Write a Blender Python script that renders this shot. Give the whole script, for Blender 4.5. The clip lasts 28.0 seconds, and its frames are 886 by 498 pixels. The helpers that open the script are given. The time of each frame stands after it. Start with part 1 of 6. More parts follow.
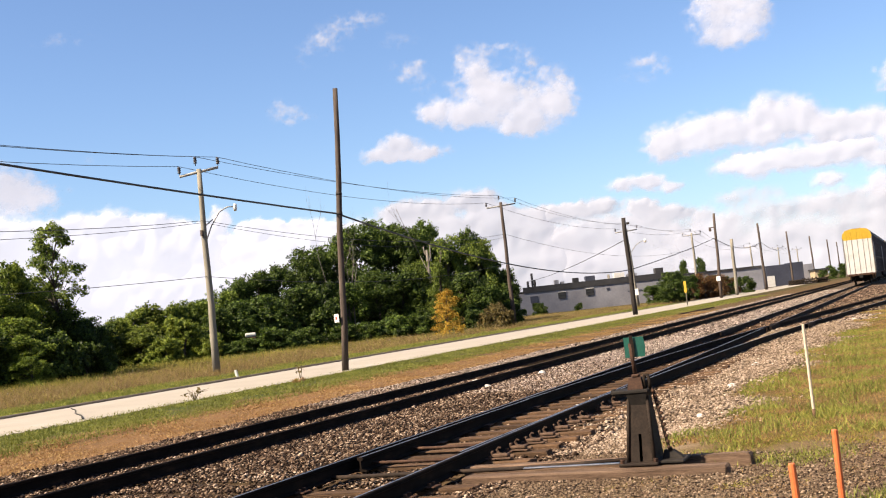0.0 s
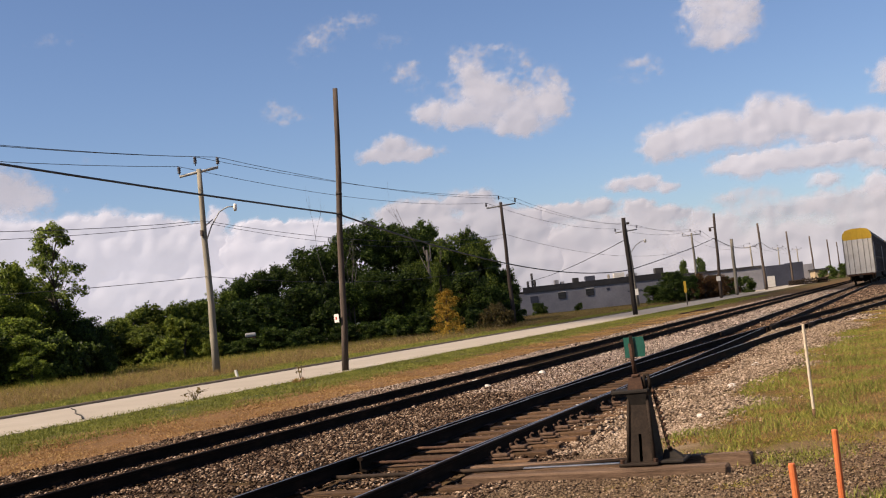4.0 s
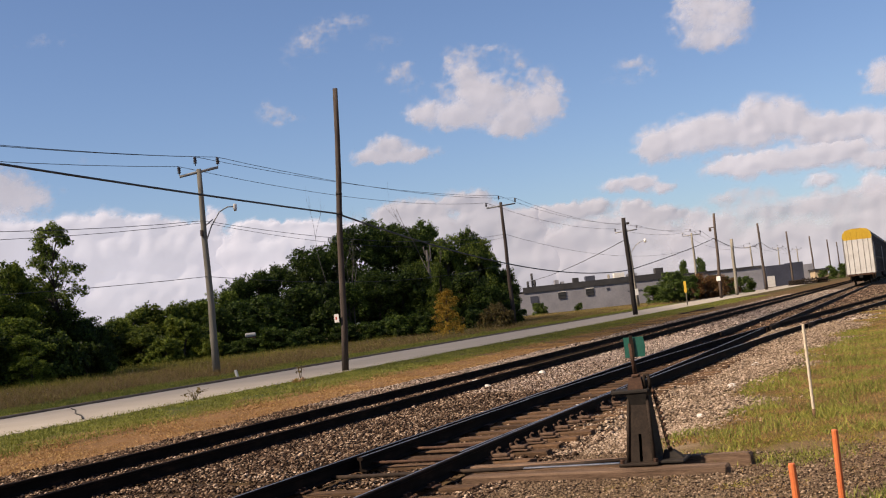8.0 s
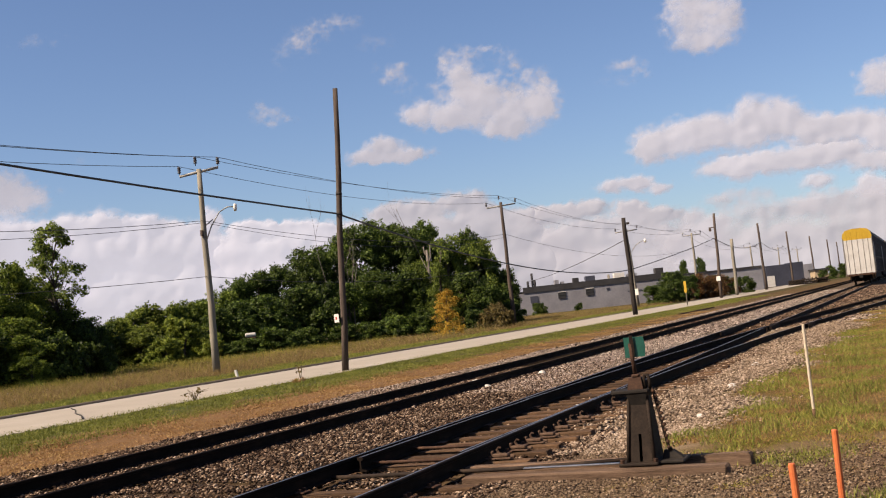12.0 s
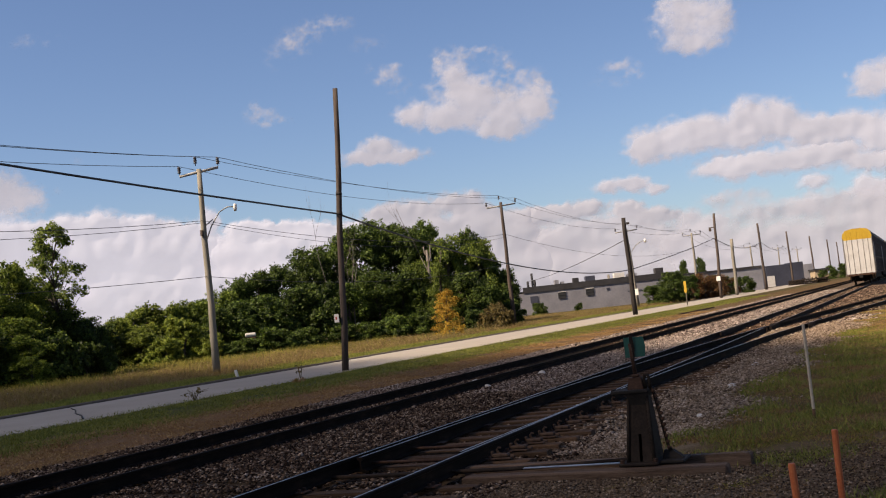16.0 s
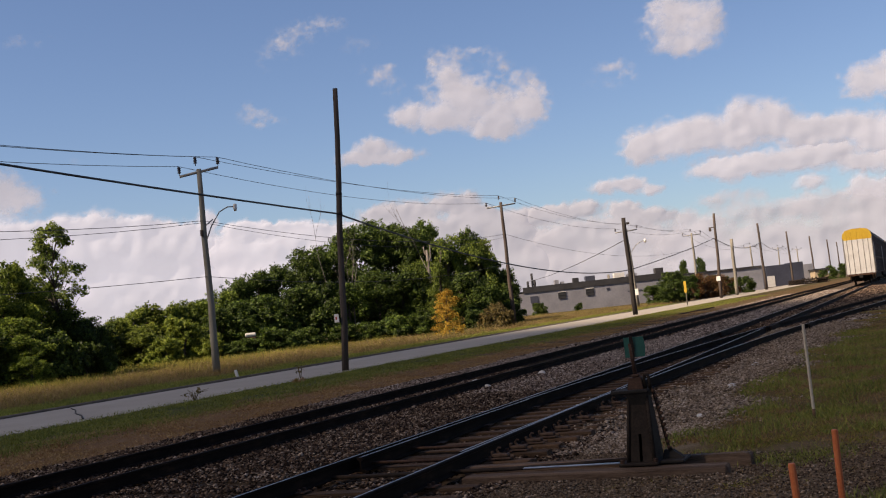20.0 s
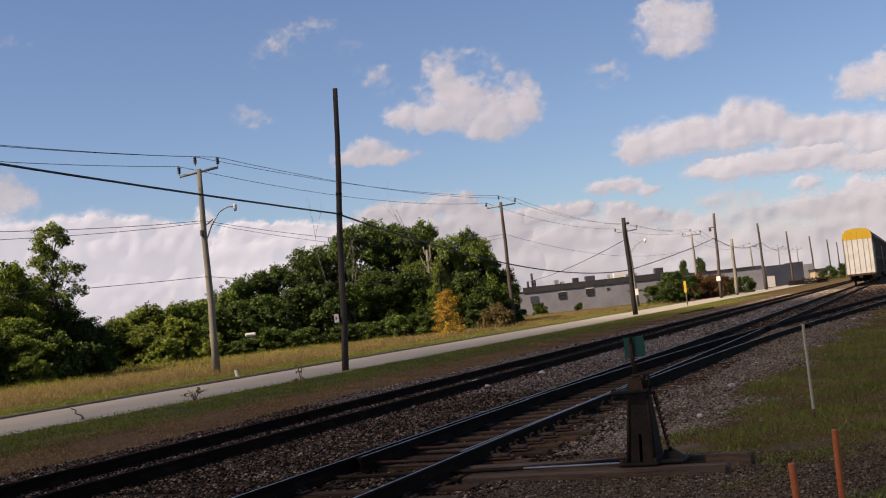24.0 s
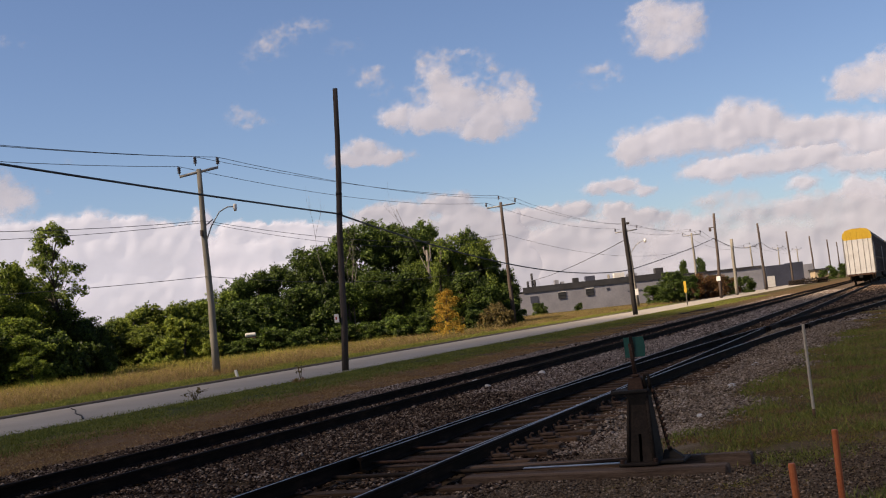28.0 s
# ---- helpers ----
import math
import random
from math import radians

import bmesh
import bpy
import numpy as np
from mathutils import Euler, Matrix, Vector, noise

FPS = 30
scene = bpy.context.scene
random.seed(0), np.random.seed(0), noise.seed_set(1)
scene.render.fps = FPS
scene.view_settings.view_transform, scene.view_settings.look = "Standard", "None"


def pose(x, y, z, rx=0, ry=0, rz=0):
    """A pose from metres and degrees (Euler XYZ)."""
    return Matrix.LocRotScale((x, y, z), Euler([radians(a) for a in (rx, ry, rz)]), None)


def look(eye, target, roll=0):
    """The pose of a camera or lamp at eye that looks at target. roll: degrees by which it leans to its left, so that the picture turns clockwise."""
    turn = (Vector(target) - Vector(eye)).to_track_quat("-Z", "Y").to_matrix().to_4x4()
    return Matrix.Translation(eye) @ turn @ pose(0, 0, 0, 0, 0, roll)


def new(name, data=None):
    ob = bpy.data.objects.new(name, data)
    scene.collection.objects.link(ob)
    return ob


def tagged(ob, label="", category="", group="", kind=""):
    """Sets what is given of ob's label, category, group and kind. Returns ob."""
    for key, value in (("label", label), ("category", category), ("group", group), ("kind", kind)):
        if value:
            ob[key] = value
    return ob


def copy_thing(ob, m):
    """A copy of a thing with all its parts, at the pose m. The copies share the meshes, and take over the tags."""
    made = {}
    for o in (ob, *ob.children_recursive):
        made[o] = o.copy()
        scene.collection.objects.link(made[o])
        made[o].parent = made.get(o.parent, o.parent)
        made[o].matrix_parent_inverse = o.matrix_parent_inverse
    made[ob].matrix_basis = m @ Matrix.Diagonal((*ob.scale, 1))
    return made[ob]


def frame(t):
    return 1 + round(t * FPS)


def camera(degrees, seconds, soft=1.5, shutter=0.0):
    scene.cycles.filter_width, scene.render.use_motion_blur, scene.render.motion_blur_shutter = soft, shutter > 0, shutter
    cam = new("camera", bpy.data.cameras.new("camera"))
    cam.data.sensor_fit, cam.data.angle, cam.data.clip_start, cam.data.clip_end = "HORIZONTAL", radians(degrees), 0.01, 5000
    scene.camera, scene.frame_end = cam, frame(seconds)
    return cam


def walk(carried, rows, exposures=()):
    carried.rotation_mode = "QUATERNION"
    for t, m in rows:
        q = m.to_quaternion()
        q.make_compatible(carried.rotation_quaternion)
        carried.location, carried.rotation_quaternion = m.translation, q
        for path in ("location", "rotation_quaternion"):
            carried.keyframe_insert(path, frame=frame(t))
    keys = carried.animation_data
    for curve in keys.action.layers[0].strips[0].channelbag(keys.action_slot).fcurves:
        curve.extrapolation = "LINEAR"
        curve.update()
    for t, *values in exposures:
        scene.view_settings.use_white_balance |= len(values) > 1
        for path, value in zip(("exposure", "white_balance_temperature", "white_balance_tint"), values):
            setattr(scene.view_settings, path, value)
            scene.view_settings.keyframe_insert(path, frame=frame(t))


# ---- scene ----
# One street and two railway tracks, seen by a camera that stands still.
# Y runs along the tracks, X to the right, z = 0 at the top of the ties.
cam = camera(43.2, 28.0, soft=1.1)
EYE = (0.0, 0.0, 1.704)
AIM = (-0.38701, 0.92020, 0.05867)
POSE = look(EYE, tuple(e + 100 * a for e, a in zip(EYE, AIM)), roll=-6.2)
walk(cam, [(0.0, POSE), (28.0, POSE)],
     exposures=[(t, e, k, g) for t, e, k, g in ((0.0, 1.78, 7000, 14), (0.5, 1.74, 7000, 14), (1.0, 1.57, 7000, 14), (1.6, 1.39, 7050, 15), (2.4, 1.26, 7100, 17), (4.0, 1.20, 7150, 18), (14.0, 1.19, 7150, 18), (19.0, 1.17, 7350, 19), (28.0, 1.18, 7400, 19))])

# ---- world and sun ----
SUN_HEAD = 42.0      # shadows run this many degrees right of the tracks
SUN_UP = 44.0
world = bpy.data.worlds.new("sky")
scene.world = world
world.use_nodes = True
wn = world.node_tree.nodes
sky = wn.new("ShaderNodeTexSky")
sky.sky_type = "NISHITA"
sky.sun_disc = False
sky.sun_elevation = radians(SUN_UP)
sky.sun_rotation = radians(180 + SUN_HEAD)
sky.air_density, sky.dust_density, sky.ozone_density = 1.0, 0.6, 1.6
wn["Background"].inputs["Strength"].default_value = 0.0455
haze = wn.new("ShaderNodeMix")
haze.data_type, haze.blend_type = "RGBA", "MULTIPLY"
haze.inputs[0].default_value, haze.inputs[7].default_value = 1.0, (0.81, 0.98, 1.21, 1.0)
world.node_tree.links.new(sky.outputs[0], haze.inputs[6])
world.node_tree.links.new(haze.outputs[2], wn["Background"].inputs["Color"])
sun = new("sun", bpy.data.lights.new("sun", "SUN"))
sun.data.energy, sun.data.angle, sun.data.color = 5.0, radians(0.55), (1.0, 0.89, 0.71)
_a, _e = radians(SUN_HEAD), radians(SUN_UP)
SUN_WAY = Vector((math.sin(_a) * math.cos(_e), math.cos(_a) * math.cos(_e), -math.sin(_e)))
sun.matrix_world = look((0, 0, 50), Vector((0, 0, 50)) + SUN_WAY)


# ---- materials ----
def nodes_of(name):
    m = bpy.data.materials.new(name)
    m.use_nodes = True
    t = m.node_tree
    return m, t, t.nodes["Principled BSDF"]


def link(t, a, b):
    t.links.new(a, b)


def noise_node(t, scale, detail=5.0, rough=0.55, coord=None, dist=0.0):
    n = t.nodes.new("ShaderNodeTexNoise")
    n.inputs["Scale"].default_value = scale
    n.inputs["Detail"].default_value = detail
    n.inputs["Roughness"].default_value = rough
    n.inputs["Distortion"].default_value = dist
    if coord is not None:
        link(t, coord, n.inputs["Vector"])
    return n


def ramp_node(t, fac, stops, mode="LINEAR"):
    r = t.nodes.new("ShaderNodeValToRGB")
    r.color_ramp.interpolation = mode
    els = r.color_ramp.elements
    while len(els) < len(stops):
        els.new(0.5)
    for e, (p, c) in zip(els, stops):
        e.position = p
        e.color = (*c, 1.0) if len(c) == 3 else c
    link(t, fac, r.inputs["Fac"])
    return r


def mix_node(t, fac, a, b, mode="MIX"):
    m = t.nodes.new("ShaderNodeMix")
    m.data_type, m.blend_type = "RGBA", mode
    for s, v in ((m.inputs[0], fac), (m.inputs[6], a), (m.inputs[7], b)):
        if isinstance(v, (int, float)):
            s.default_value = v
        elif isinstance(v, tuple):
            s.default_value = (*v, 1.0)
        else:
            link(t, v, s)
    return m.outputs[2]


def math_node(t, op, a, b=0.0, clamp=False):
    m = t.nodes.new("ShaderNodeMath")
    m.operation, m.use_clamp = op, clamp
    for s, v in zip(m.inputs, (a, b)):
        if isinstance(v, (int, float)):
            s.default_value = v
        else:
            link(t, v, s)
    return m.outputs[0]


def bump(t, bsdf, height, strength=0.4, distance=0.02):
    b = t.nodes.new("ShaderNodeBump")
    b.inputs["Strength"].default_value, b.inputs["Distance"].default_value = strength, distance
    link(t, height, b.inputs["Height"])
    link(t, b.outputs[0], bsdf.inputs["Normal"])


def coords(t, kind="Object"):
    return t.nodes.new("ShaderNodeTexCoord").outputs[kind]


def stretched(t, coord, sx, sy, sz):
    m = t.nodes.new("ShaderNodeMapping")
    m.inputs["Scale"].default_value = (sx, sy, sz)
    link(t, coord, m.inputs["Vector"])
    return m.outputs[0]


def surface(name, dark, mid, light, scale=6.0, rough=0.85, metal=0.0, grain=40.0, depth=0.006, strength=0.4, vary=0.0, stretch=None):
    """A worn surface: broad stains between dark and light, fine grain, relief, and a little change from object to object."""
    dark, mid, light = (tuple(0.8 * v for v in c) for c in (dark, mid, light))
    m, t, b = nodes_of(name)
    co = coords(t)
    if stretch:
        co = stretched(t, co, *stretch)
    big, fine = noise_node(t, scale, 6.0, 0.6, co), noise_node(t, grain, 4.0, 0.6, co)
    c = ramp_node(t, big.outputs["Fac"], [(0.3, dark), (0.5, mid), (0.72, light)]).outputs[0]
    c = mix_node(t, 0.35, c, ramp_node(t, fine.outputs["Fac"], [(0.3, dark), (0.7, light)]).outputs[0])
    if vary:
        o = t.nodes.new("ShaderNodeObjectInfo")
        v = t.nodes.new("ShaderNodeMapRange")
        v.inputs["To Min"].default_value, v.inputs["To Max"].default_value = 1 - vary, 1 + vary
        link(t, o.outputs["Random"], v.inputs["Value"])
        h = t.nodes.new("ShaderNodeHueSaturation")
        link(t, v.outputs[0], h.inputs["Value"])
        link(t, c, h.inputs["Color"])
        c = h.outputs[0]
    link(t, c, b.inputs["Base Color"])
    b.inputs["Roughness"].default_value, b.inputs["Metallic"].default_value = rough, metal
    b.inputs["Specular IOR Level"].default_value = 0.15 if rough > 0.75 else 0.4
    bump(t, b, fine.outputs["Fac"], strength, depth)
    return m


def leafy(name, stops, through_light=0.35, rough=0.6, scale=0.35):
    """Leaves: each leaf has a tone of its own, whole boughs differ a little, and light comes through."""
    m, t, b = nodes_of(name)
    g = t.nodes.new("ShaderNodeNewGeometry")
    n = noise_node(t, scale, 3.0, 0.5, coords(t))
    f = math_node(t, "ADD", math_node(t, "MULTIPLY", g.outputs["Random Per Island"], 0.55), math_node(t, "MULTIPLY", n.outputs["Fac"], 0.5))
    c = ramp_node(t, f, stops).outputs[0]
    o = t.nodes.new("ShaderNodeObjectInfo")
    h = t.nodes.new("ShaderNodeHueSaturation")
    v = t.nodes.new("ShaderNodeMapRange")
    v.inputs["To Min"].default_value, v.inputs["To Max"].default_value = 0.8, 1.2
    link(t, o.outputs["Random"], v.inputs["Value"])
    link(t, v.outputs[0], h.inputs["Value"])
    link(t, c, h.inputs["Color"])
    link(t, h.outputs[0], b.inputs["Base Color"])
    b.inputs["Roughness"].default_value = rough
    b.inputs["Specular IOR Level"].default_value = 0.25
    tr = t.nodes.new("ShaderNodeBsdfTranslucent")
    link(t, h.outputs[0], tr.inputs["Color"])
    mx = t.nodes.new("ShaderNodeMixShader")
    mx.inputs[0].default_value = through_light
    link(t, b.outputs[0], mx.inputs[1])
    link(t, tr.outputs[0], mx.inputs[2])
    link(t, mx.outputs[0], t.nodes["Material Output"].inputs["Surface"])
    return m


def make_ground():
    m, t, b = nodes_of("ground")
    co = coords(t)
    sep = t.nodes.new("ShaderNodeSeparateXYZ")
    link(t, co, sep.inputs[0])
    edge = noise_node(t, 0.55, 5.0, 0.6, co)
    x = math_node(t, "ADD", sep.outputs[0], math_node(t, "MULTIPLY", math_node(t, "SUBTRACT", edge.outputs["Fac"], 0.5), 3.4))
    # the gravel's edge on the camera's side swings away from the track with distance
    f = math_node(t, "DIVIDE", math_node(t, "ADD", x, 60.0), 70.0, True)

    def at(v):
        return (v + 60.0) / 70.0
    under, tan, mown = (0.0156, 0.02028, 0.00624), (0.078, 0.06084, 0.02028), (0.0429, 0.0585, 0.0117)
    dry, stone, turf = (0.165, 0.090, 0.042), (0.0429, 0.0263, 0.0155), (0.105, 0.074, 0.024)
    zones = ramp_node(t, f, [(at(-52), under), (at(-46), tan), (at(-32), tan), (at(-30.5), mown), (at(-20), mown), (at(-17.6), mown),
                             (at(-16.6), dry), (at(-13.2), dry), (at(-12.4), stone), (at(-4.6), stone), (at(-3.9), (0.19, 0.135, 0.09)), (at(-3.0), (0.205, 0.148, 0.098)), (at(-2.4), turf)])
    # trodden bare soil round the switch and the stakes
    soil = math_node(t, "MULTIPLY", math_node(t, "DIVIDE", math_node(t, "SUBTRACT", math_node(t, "ADD", 12.5, math_node(t, "MULTIPLY", math_node(t, "SUBTRACT", edge.outputs["Fac"], 0.5), 2.5)), sep.outputs[1]), 0.7, True),
                     math_node(t, "DIVIDE", math_node(t, "ADD", x, 4.2), 0.8, True))
    far = math_node(t, "MULTIPLY", math_node(t, "DIVIDE", math_node(t, "SUBTRACT", sep.outputs[1], 50.0), 45.0, True), math_node(t, "DIVIDE", math_node(t, "ADD", x, 12.9), 1.0, True))
    weedy = math_node(t, "MULTIPLY", math_node(t, "DIVIDE", math_node(t, "SUBTRACT", sep.outputs[1], 28.0), 30.0, True), math_node(t, "DIVIDE", math_node(t, "SUBTRACT", -12.6, x), 0.8, True))
    patch = noise_node(t, 1.3, 6.0, 0.62, co)
    fine = noise_node(t, 22.0, 4.0, 0.7, co)
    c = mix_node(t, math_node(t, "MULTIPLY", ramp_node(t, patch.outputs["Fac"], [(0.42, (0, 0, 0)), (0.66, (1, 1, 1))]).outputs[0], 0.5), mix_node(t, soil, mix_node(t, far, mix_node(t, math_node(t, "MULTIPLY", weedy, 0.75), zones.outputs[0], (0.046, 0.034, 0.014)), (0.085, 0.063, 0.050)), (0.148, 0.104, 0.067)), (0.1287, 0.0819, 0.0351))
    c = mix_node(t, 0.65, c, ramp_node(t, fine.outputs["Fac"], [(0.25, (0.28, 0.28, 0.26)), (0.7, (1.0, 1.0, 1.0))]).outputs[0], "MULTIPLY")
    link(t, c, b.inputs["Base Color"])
    b.inputs["Roughness"].default_value = 0.95
    b.inputs["Specular IOR Level"].default_value = 0.1
    bump(t, b, fine.outputs["Fac"], 0.8, 0.05)
    return m


def make_road():
    m, t, b = nodes_of("concrete_road")
    co = coords(t)
    big, fine = noise_node(t, 0.5, 6.0, 0.6, co), noise_node(t, 30.0, 4.0, 0.7, co)
    c = ramp_node(t, big.outputs["Fac"], [(0.3, (0.195, 0.1677, 0.1326)), (0.55, (0.234, 0.2044, 0.1654)), (0.75, (0.273, 0.2418, 0.2028))]).outputs[0]
    c = mix_node(t, 0.25, c, ramp_node(t, fine.outputs["Fac"], [(0.3, (0.1326, 0.117, 0.1014)), (0.7, (0.2808, 0.2574, 0.2262))]).outputs[0])
    link(t, c, b.inputs["Base Color"])
    b.inputs["Roughness"].default_value = 0.9
    bump(t, b, fine.outputs["Fac"], 0.3, 0.01)
    return m


def make_stones(name, stops):
    m, t, b = nodes_of(name)
    g = t.nodes.new("ShaderNodeNewGeometry")
    n = noise_node(t, 0.8, 4.0, 0.6, coords(t))
    f = math_node(t, "ADD", math_node(t, "MULTIPLY", g.outputs["Random Per Island"], 0.75), math_node(t, "MULTIPLY", n.outputs["Fac"], 0.3))
    c = ramp_node(t, f, stops).outputs[0]
    link(t, c, b.inputs["Base Color"])
    b.inputs["Roughness"].default_value = 1.0
    b.inputs["Specular IOR Level"].default_value = 0.08
    return m


def make_rail():
    """Rail steel under a coat of dark rust and grease."""
    m, t, b = nodes_of("rail_steel")
    n = noise_node(t, 9.0, 6.0, 0.65, stretched(t, coords(t), 1, 0.25, 1))
    rust = ramp_node(t, n.outputs["Fac"], [(0.3, (0.00468, 0.00312, 0.00234)), (0.55, (0.01014, 0.00702, 0.00546)), (0.78, (0.03276, 0.01794, 0.01092))]).outputs[0]
    link(t, rust, b.inputs["Base Color"])
    b.inputs["Roughness"].default_value = 0.8
    b.inputs["Specular IOR Level"].default_value = 0.05
    bump(t, b, n.outputs["Fac"], 0.3, 0.004)
    return m


def make_cloud(name, albedo, glow_strength, thick=0.95):
    """Vapour: the body is white, scatters, and emits a painted-in glow of sunlight; the rim thins out into wisps by the
    cloud's own density.
    """
    m, t, b = nodes_of(name)
    a = t.nodes.new("ShaderNodeAttribute")
    a.attribute_name = "vapour"
    co = coords(t)
    n = noise_node(t, 0.012, 9.0, 0.62, co, 0.5)
    ragged = math_node(t, "MULTIPLY", math_node(t, "SUBTRACT", n.outputs["Fac"], 0.5), 0.55)
    near = math_node(t, "MULTIPLY", a.outputs["Fac"], 2.2, True)
    d = math_node(t, "ADD", a.outputs["Fac"], math_node(t, "MULTIPLY", ragged, near))
    mr = t.nodes.new("ShaderNodeMapRange")
    mr.interpolation_type = "SMOOTHSTEP"
    mr.inputs["From Min"].default_value, mr.inputs["From Max"].default_value = 0.06, 0.80
    mr.inputs["To Max"].default_value = thick
    link(t, d, mr.inputs["Value"])
    body = mr.outputs[0]
    df, tl, mx, tp, out = (t.nodes.new(k) for k in ("ShaderNodeBsdfDiffuse", "ShaderNodeBsdfTranslucent", "ShaderNodeMixShader", "ShaderNodeBsdfTransparent", "ShaderNodeMixShader"))
    df.inputs["Color"].default_value = tl.inputs["Color"].default_value = (*albedo, 1)
    bp = t.nodes.new("ShaderNodeBump")
    bp.inputs["Strength"].default_value, bp.inputs["Distance"].default_value = 0.06, 60.0
    link(t, n.outputs["Fac"], bp.inputs["Height"])
    link(t, bp.outputs[0], df.inputs["Normal"])
    mx.inputs[0].default_value = 0.2
    link(t, df.outputs[0], mx.inputs[1])
    link(t, tl.outputs[0], mx.inputs[2])
    # emission puts in the scattered sunlight, and broad noise makes it patchy
    glow = t.nodes.new("ShaderNodeEmission")
    glow.inputs["Color"].default_value = (0.875, 0.905, 1.04, 1)
    broad = noise_node(t, 0.0035, 4.0, 0.55, co, 0.8)
    link(t, math_node(t, "MULTIPLY", math_node(t, "ADD", math_node(t, "MULTIPLY", broad.outputs["Fac"], 0.44), 0.78), glow_strength), glow.inputs["Strength"])
    ad = t.nodes.new("ShaderNodeAddShader")
    link(t, mx.outputs[0], ad.inputs[0])
    link(t, glow.outputs[0], ad.inputs[1])
    link(t, body, out.inputs[0])
    link(t, tp.outputs[0], out.inputs[1])
    link(t, ad.outputs[0], out.inputs[2])
    link(t, out.outputs[0], t.nodes["Material Output"].inputs["Surface"])
    return m


GROUND, ROAD, RAIL = make_ground(), make_road(), make_rail()
CLOUD = make_cloud("white_cloud_glow", (0.10, 0.10, 0.108), 0.236)
# same vapour, with extra glow painted in for banks the sun only grazes
CLOUDBRIGHT = make_cloud("bright_cloud_glow", (0.125, 0.127, 0.140), 0.280)
CLOUDTHIN = make_cloud("thin_veil_vapour", (0.10, 0.10, 0.11), 0.10, 0.885)
# same vapour with less glow: the banks' shading is put into the material
CLOUDDIM = make_cloud("dim_cloud_glow", (0.105, 0.106, 0.116), 0.197)
BALLAST = make_stones("ballast_stone", [(0.14, (0.004, 0.0024, 0.0018)), (0.45, (0.034, 0.0205, 0.0138)), (0.76, (0.125, 0.084, 0.058)), (1.0, (0.42, 0.325, 0.25))])
PALE_BALLAST = make_stones("dusty_pale_stone", [(0.15, (0.080, 0.057, 0.040)), (0.42, (0.165, 0.119, 0.084)), (0.75, (0.285, 0.216, 0.162)), (1.0, (0.44, 0.355, 0.29))])
GREY_BALLAST = make_stones("grey_limestone_chips", [(0.15, (0.020, 0.0138, 0.0105)), (0.43, (0.096, 0.071, 0.059)), (0.76, (0.245, 0.196, 0.168)), (1.0, (0.48, 0.40, 0.345))])
SOIL_STONE = make_stones("soil_brown_chips", [(0.15, (0.024, 0.015, 0.010)), (0.45, (0.082, 0.055, 0.036)), (0.78, (0.165, 0.116, 0.079)), (1.0, (0.38, 0.29, 0.215))])
TIE = surface("tie_timber", (0.010, 0.0056, 0.0034), (0.064, 0.035, 0.019), (0.185, 0.110, 0.062), 3.0, 0.9, 0, 30.0, 0.01, 0.6, 0.35, (0.5, 6, 6))
RUST = surface("rusty_iron", (0.0156, 0.00936, 0.0078), (0.0468, 0.02496, 0.01716), (0.117, 0.0624, 0.039), 12.0, 0.8, 0.2, 60.0, 0.003)
IRON = surface("blackened_iron", (0.004, 0.0027, 0.0020), (0.0145, 0.0094, 0.0066), (0.046, 0.030, 0.021), 5.0, 0.8, 0.0, 45.0, 0.003)
POLEWOOD = surface("weathered_pole_wood", (0.030, 0.022, 0.018), (0.066, 0.050, 0.042), (0.125, 0.10, 0.085), 2.0, 0.9, 0, 25.0, 0.006, 0.5, 0.15, (8, 8, 0.4))
POLEGREY = surface("pale_pole_wood", (0.1326, 0.1186, 0.0936), (0.195, 0.1778, 0.1443), (0.2652, 0.2457, 0.2067), 2.0, 0.9, 0, 25.0, 0.006, 0.5, 0.1, (8, 8, 0.4))
POLEDARK = surface("tarred_pole_wood", (0.01404, 0.0117, 0.01092), (0.0234, 0.02028, 0.01872), (0.0468, 0.039, 0.0351), 2.0, 0.85, 0, 25.0, 0.006, 0.5, 0.1, (8, 8, 0.4))
BAND = surface("worn_running_band", (0.234, 0.234, 0.2496), (0.312, 0.312, 0.3354), (0.39, 0.39, 0.4212), 6.0, 0.35, 0.9, 40.0, 0.001, 0.1)
WIRE = surface("cable_black", (0.0273, 0.0273, 0.02964), (0.039, 0.039, 0.04212), (0.0585, 0.0585, 0.0624), 5.0, 0.6)
WHITE = surface("white_paint", (0.4524, 0.429, 0.39), (0.5616, 0.5382, 0.507), (0.6396, 0.624, 0.5928), 3.0, 0.55, 0, 30.0, 0.002, 0.2)
PALEARM = surface("pale_crossarm", (0.2028, 0.195, 0.1794), (0.2964, 0.2847, 0.2652), (0.3744, 0.3588, 0.3354), 4.0, 0.8)
PORCELAIN = surface("dark_insulator", (0.039, 0.0351, 0.039), (0.0702, 0.0624, 0.0663), (0.1092, 0.1014, 0.1092), 9.0, 0.3)
ORANGE = surface("orange_paint", (0.36, 0.07, 0.018), (0.46, 0.105, 0.026), (0.54, 0.16, 0.05), 9.0, 0.6, 0, 60.0, 0.002, 0.3)
GREEN = surface("green_target_paint", (0, 0.036, 0.027), (0, 0.062, 0.044), (0.0039, 0.090, 0.064), 9.0, 0.5, 0, 60.0, 0.002, 0.2)
YELLOW = surface("yellow_paint", (0.312, 0.1872, 0.0078), (0.3744, 0.2301, 0.01092), (0.4212, 0.273, 0.0195), 2.0, 0.5, 0, 30.0, 0.002, 0.2)
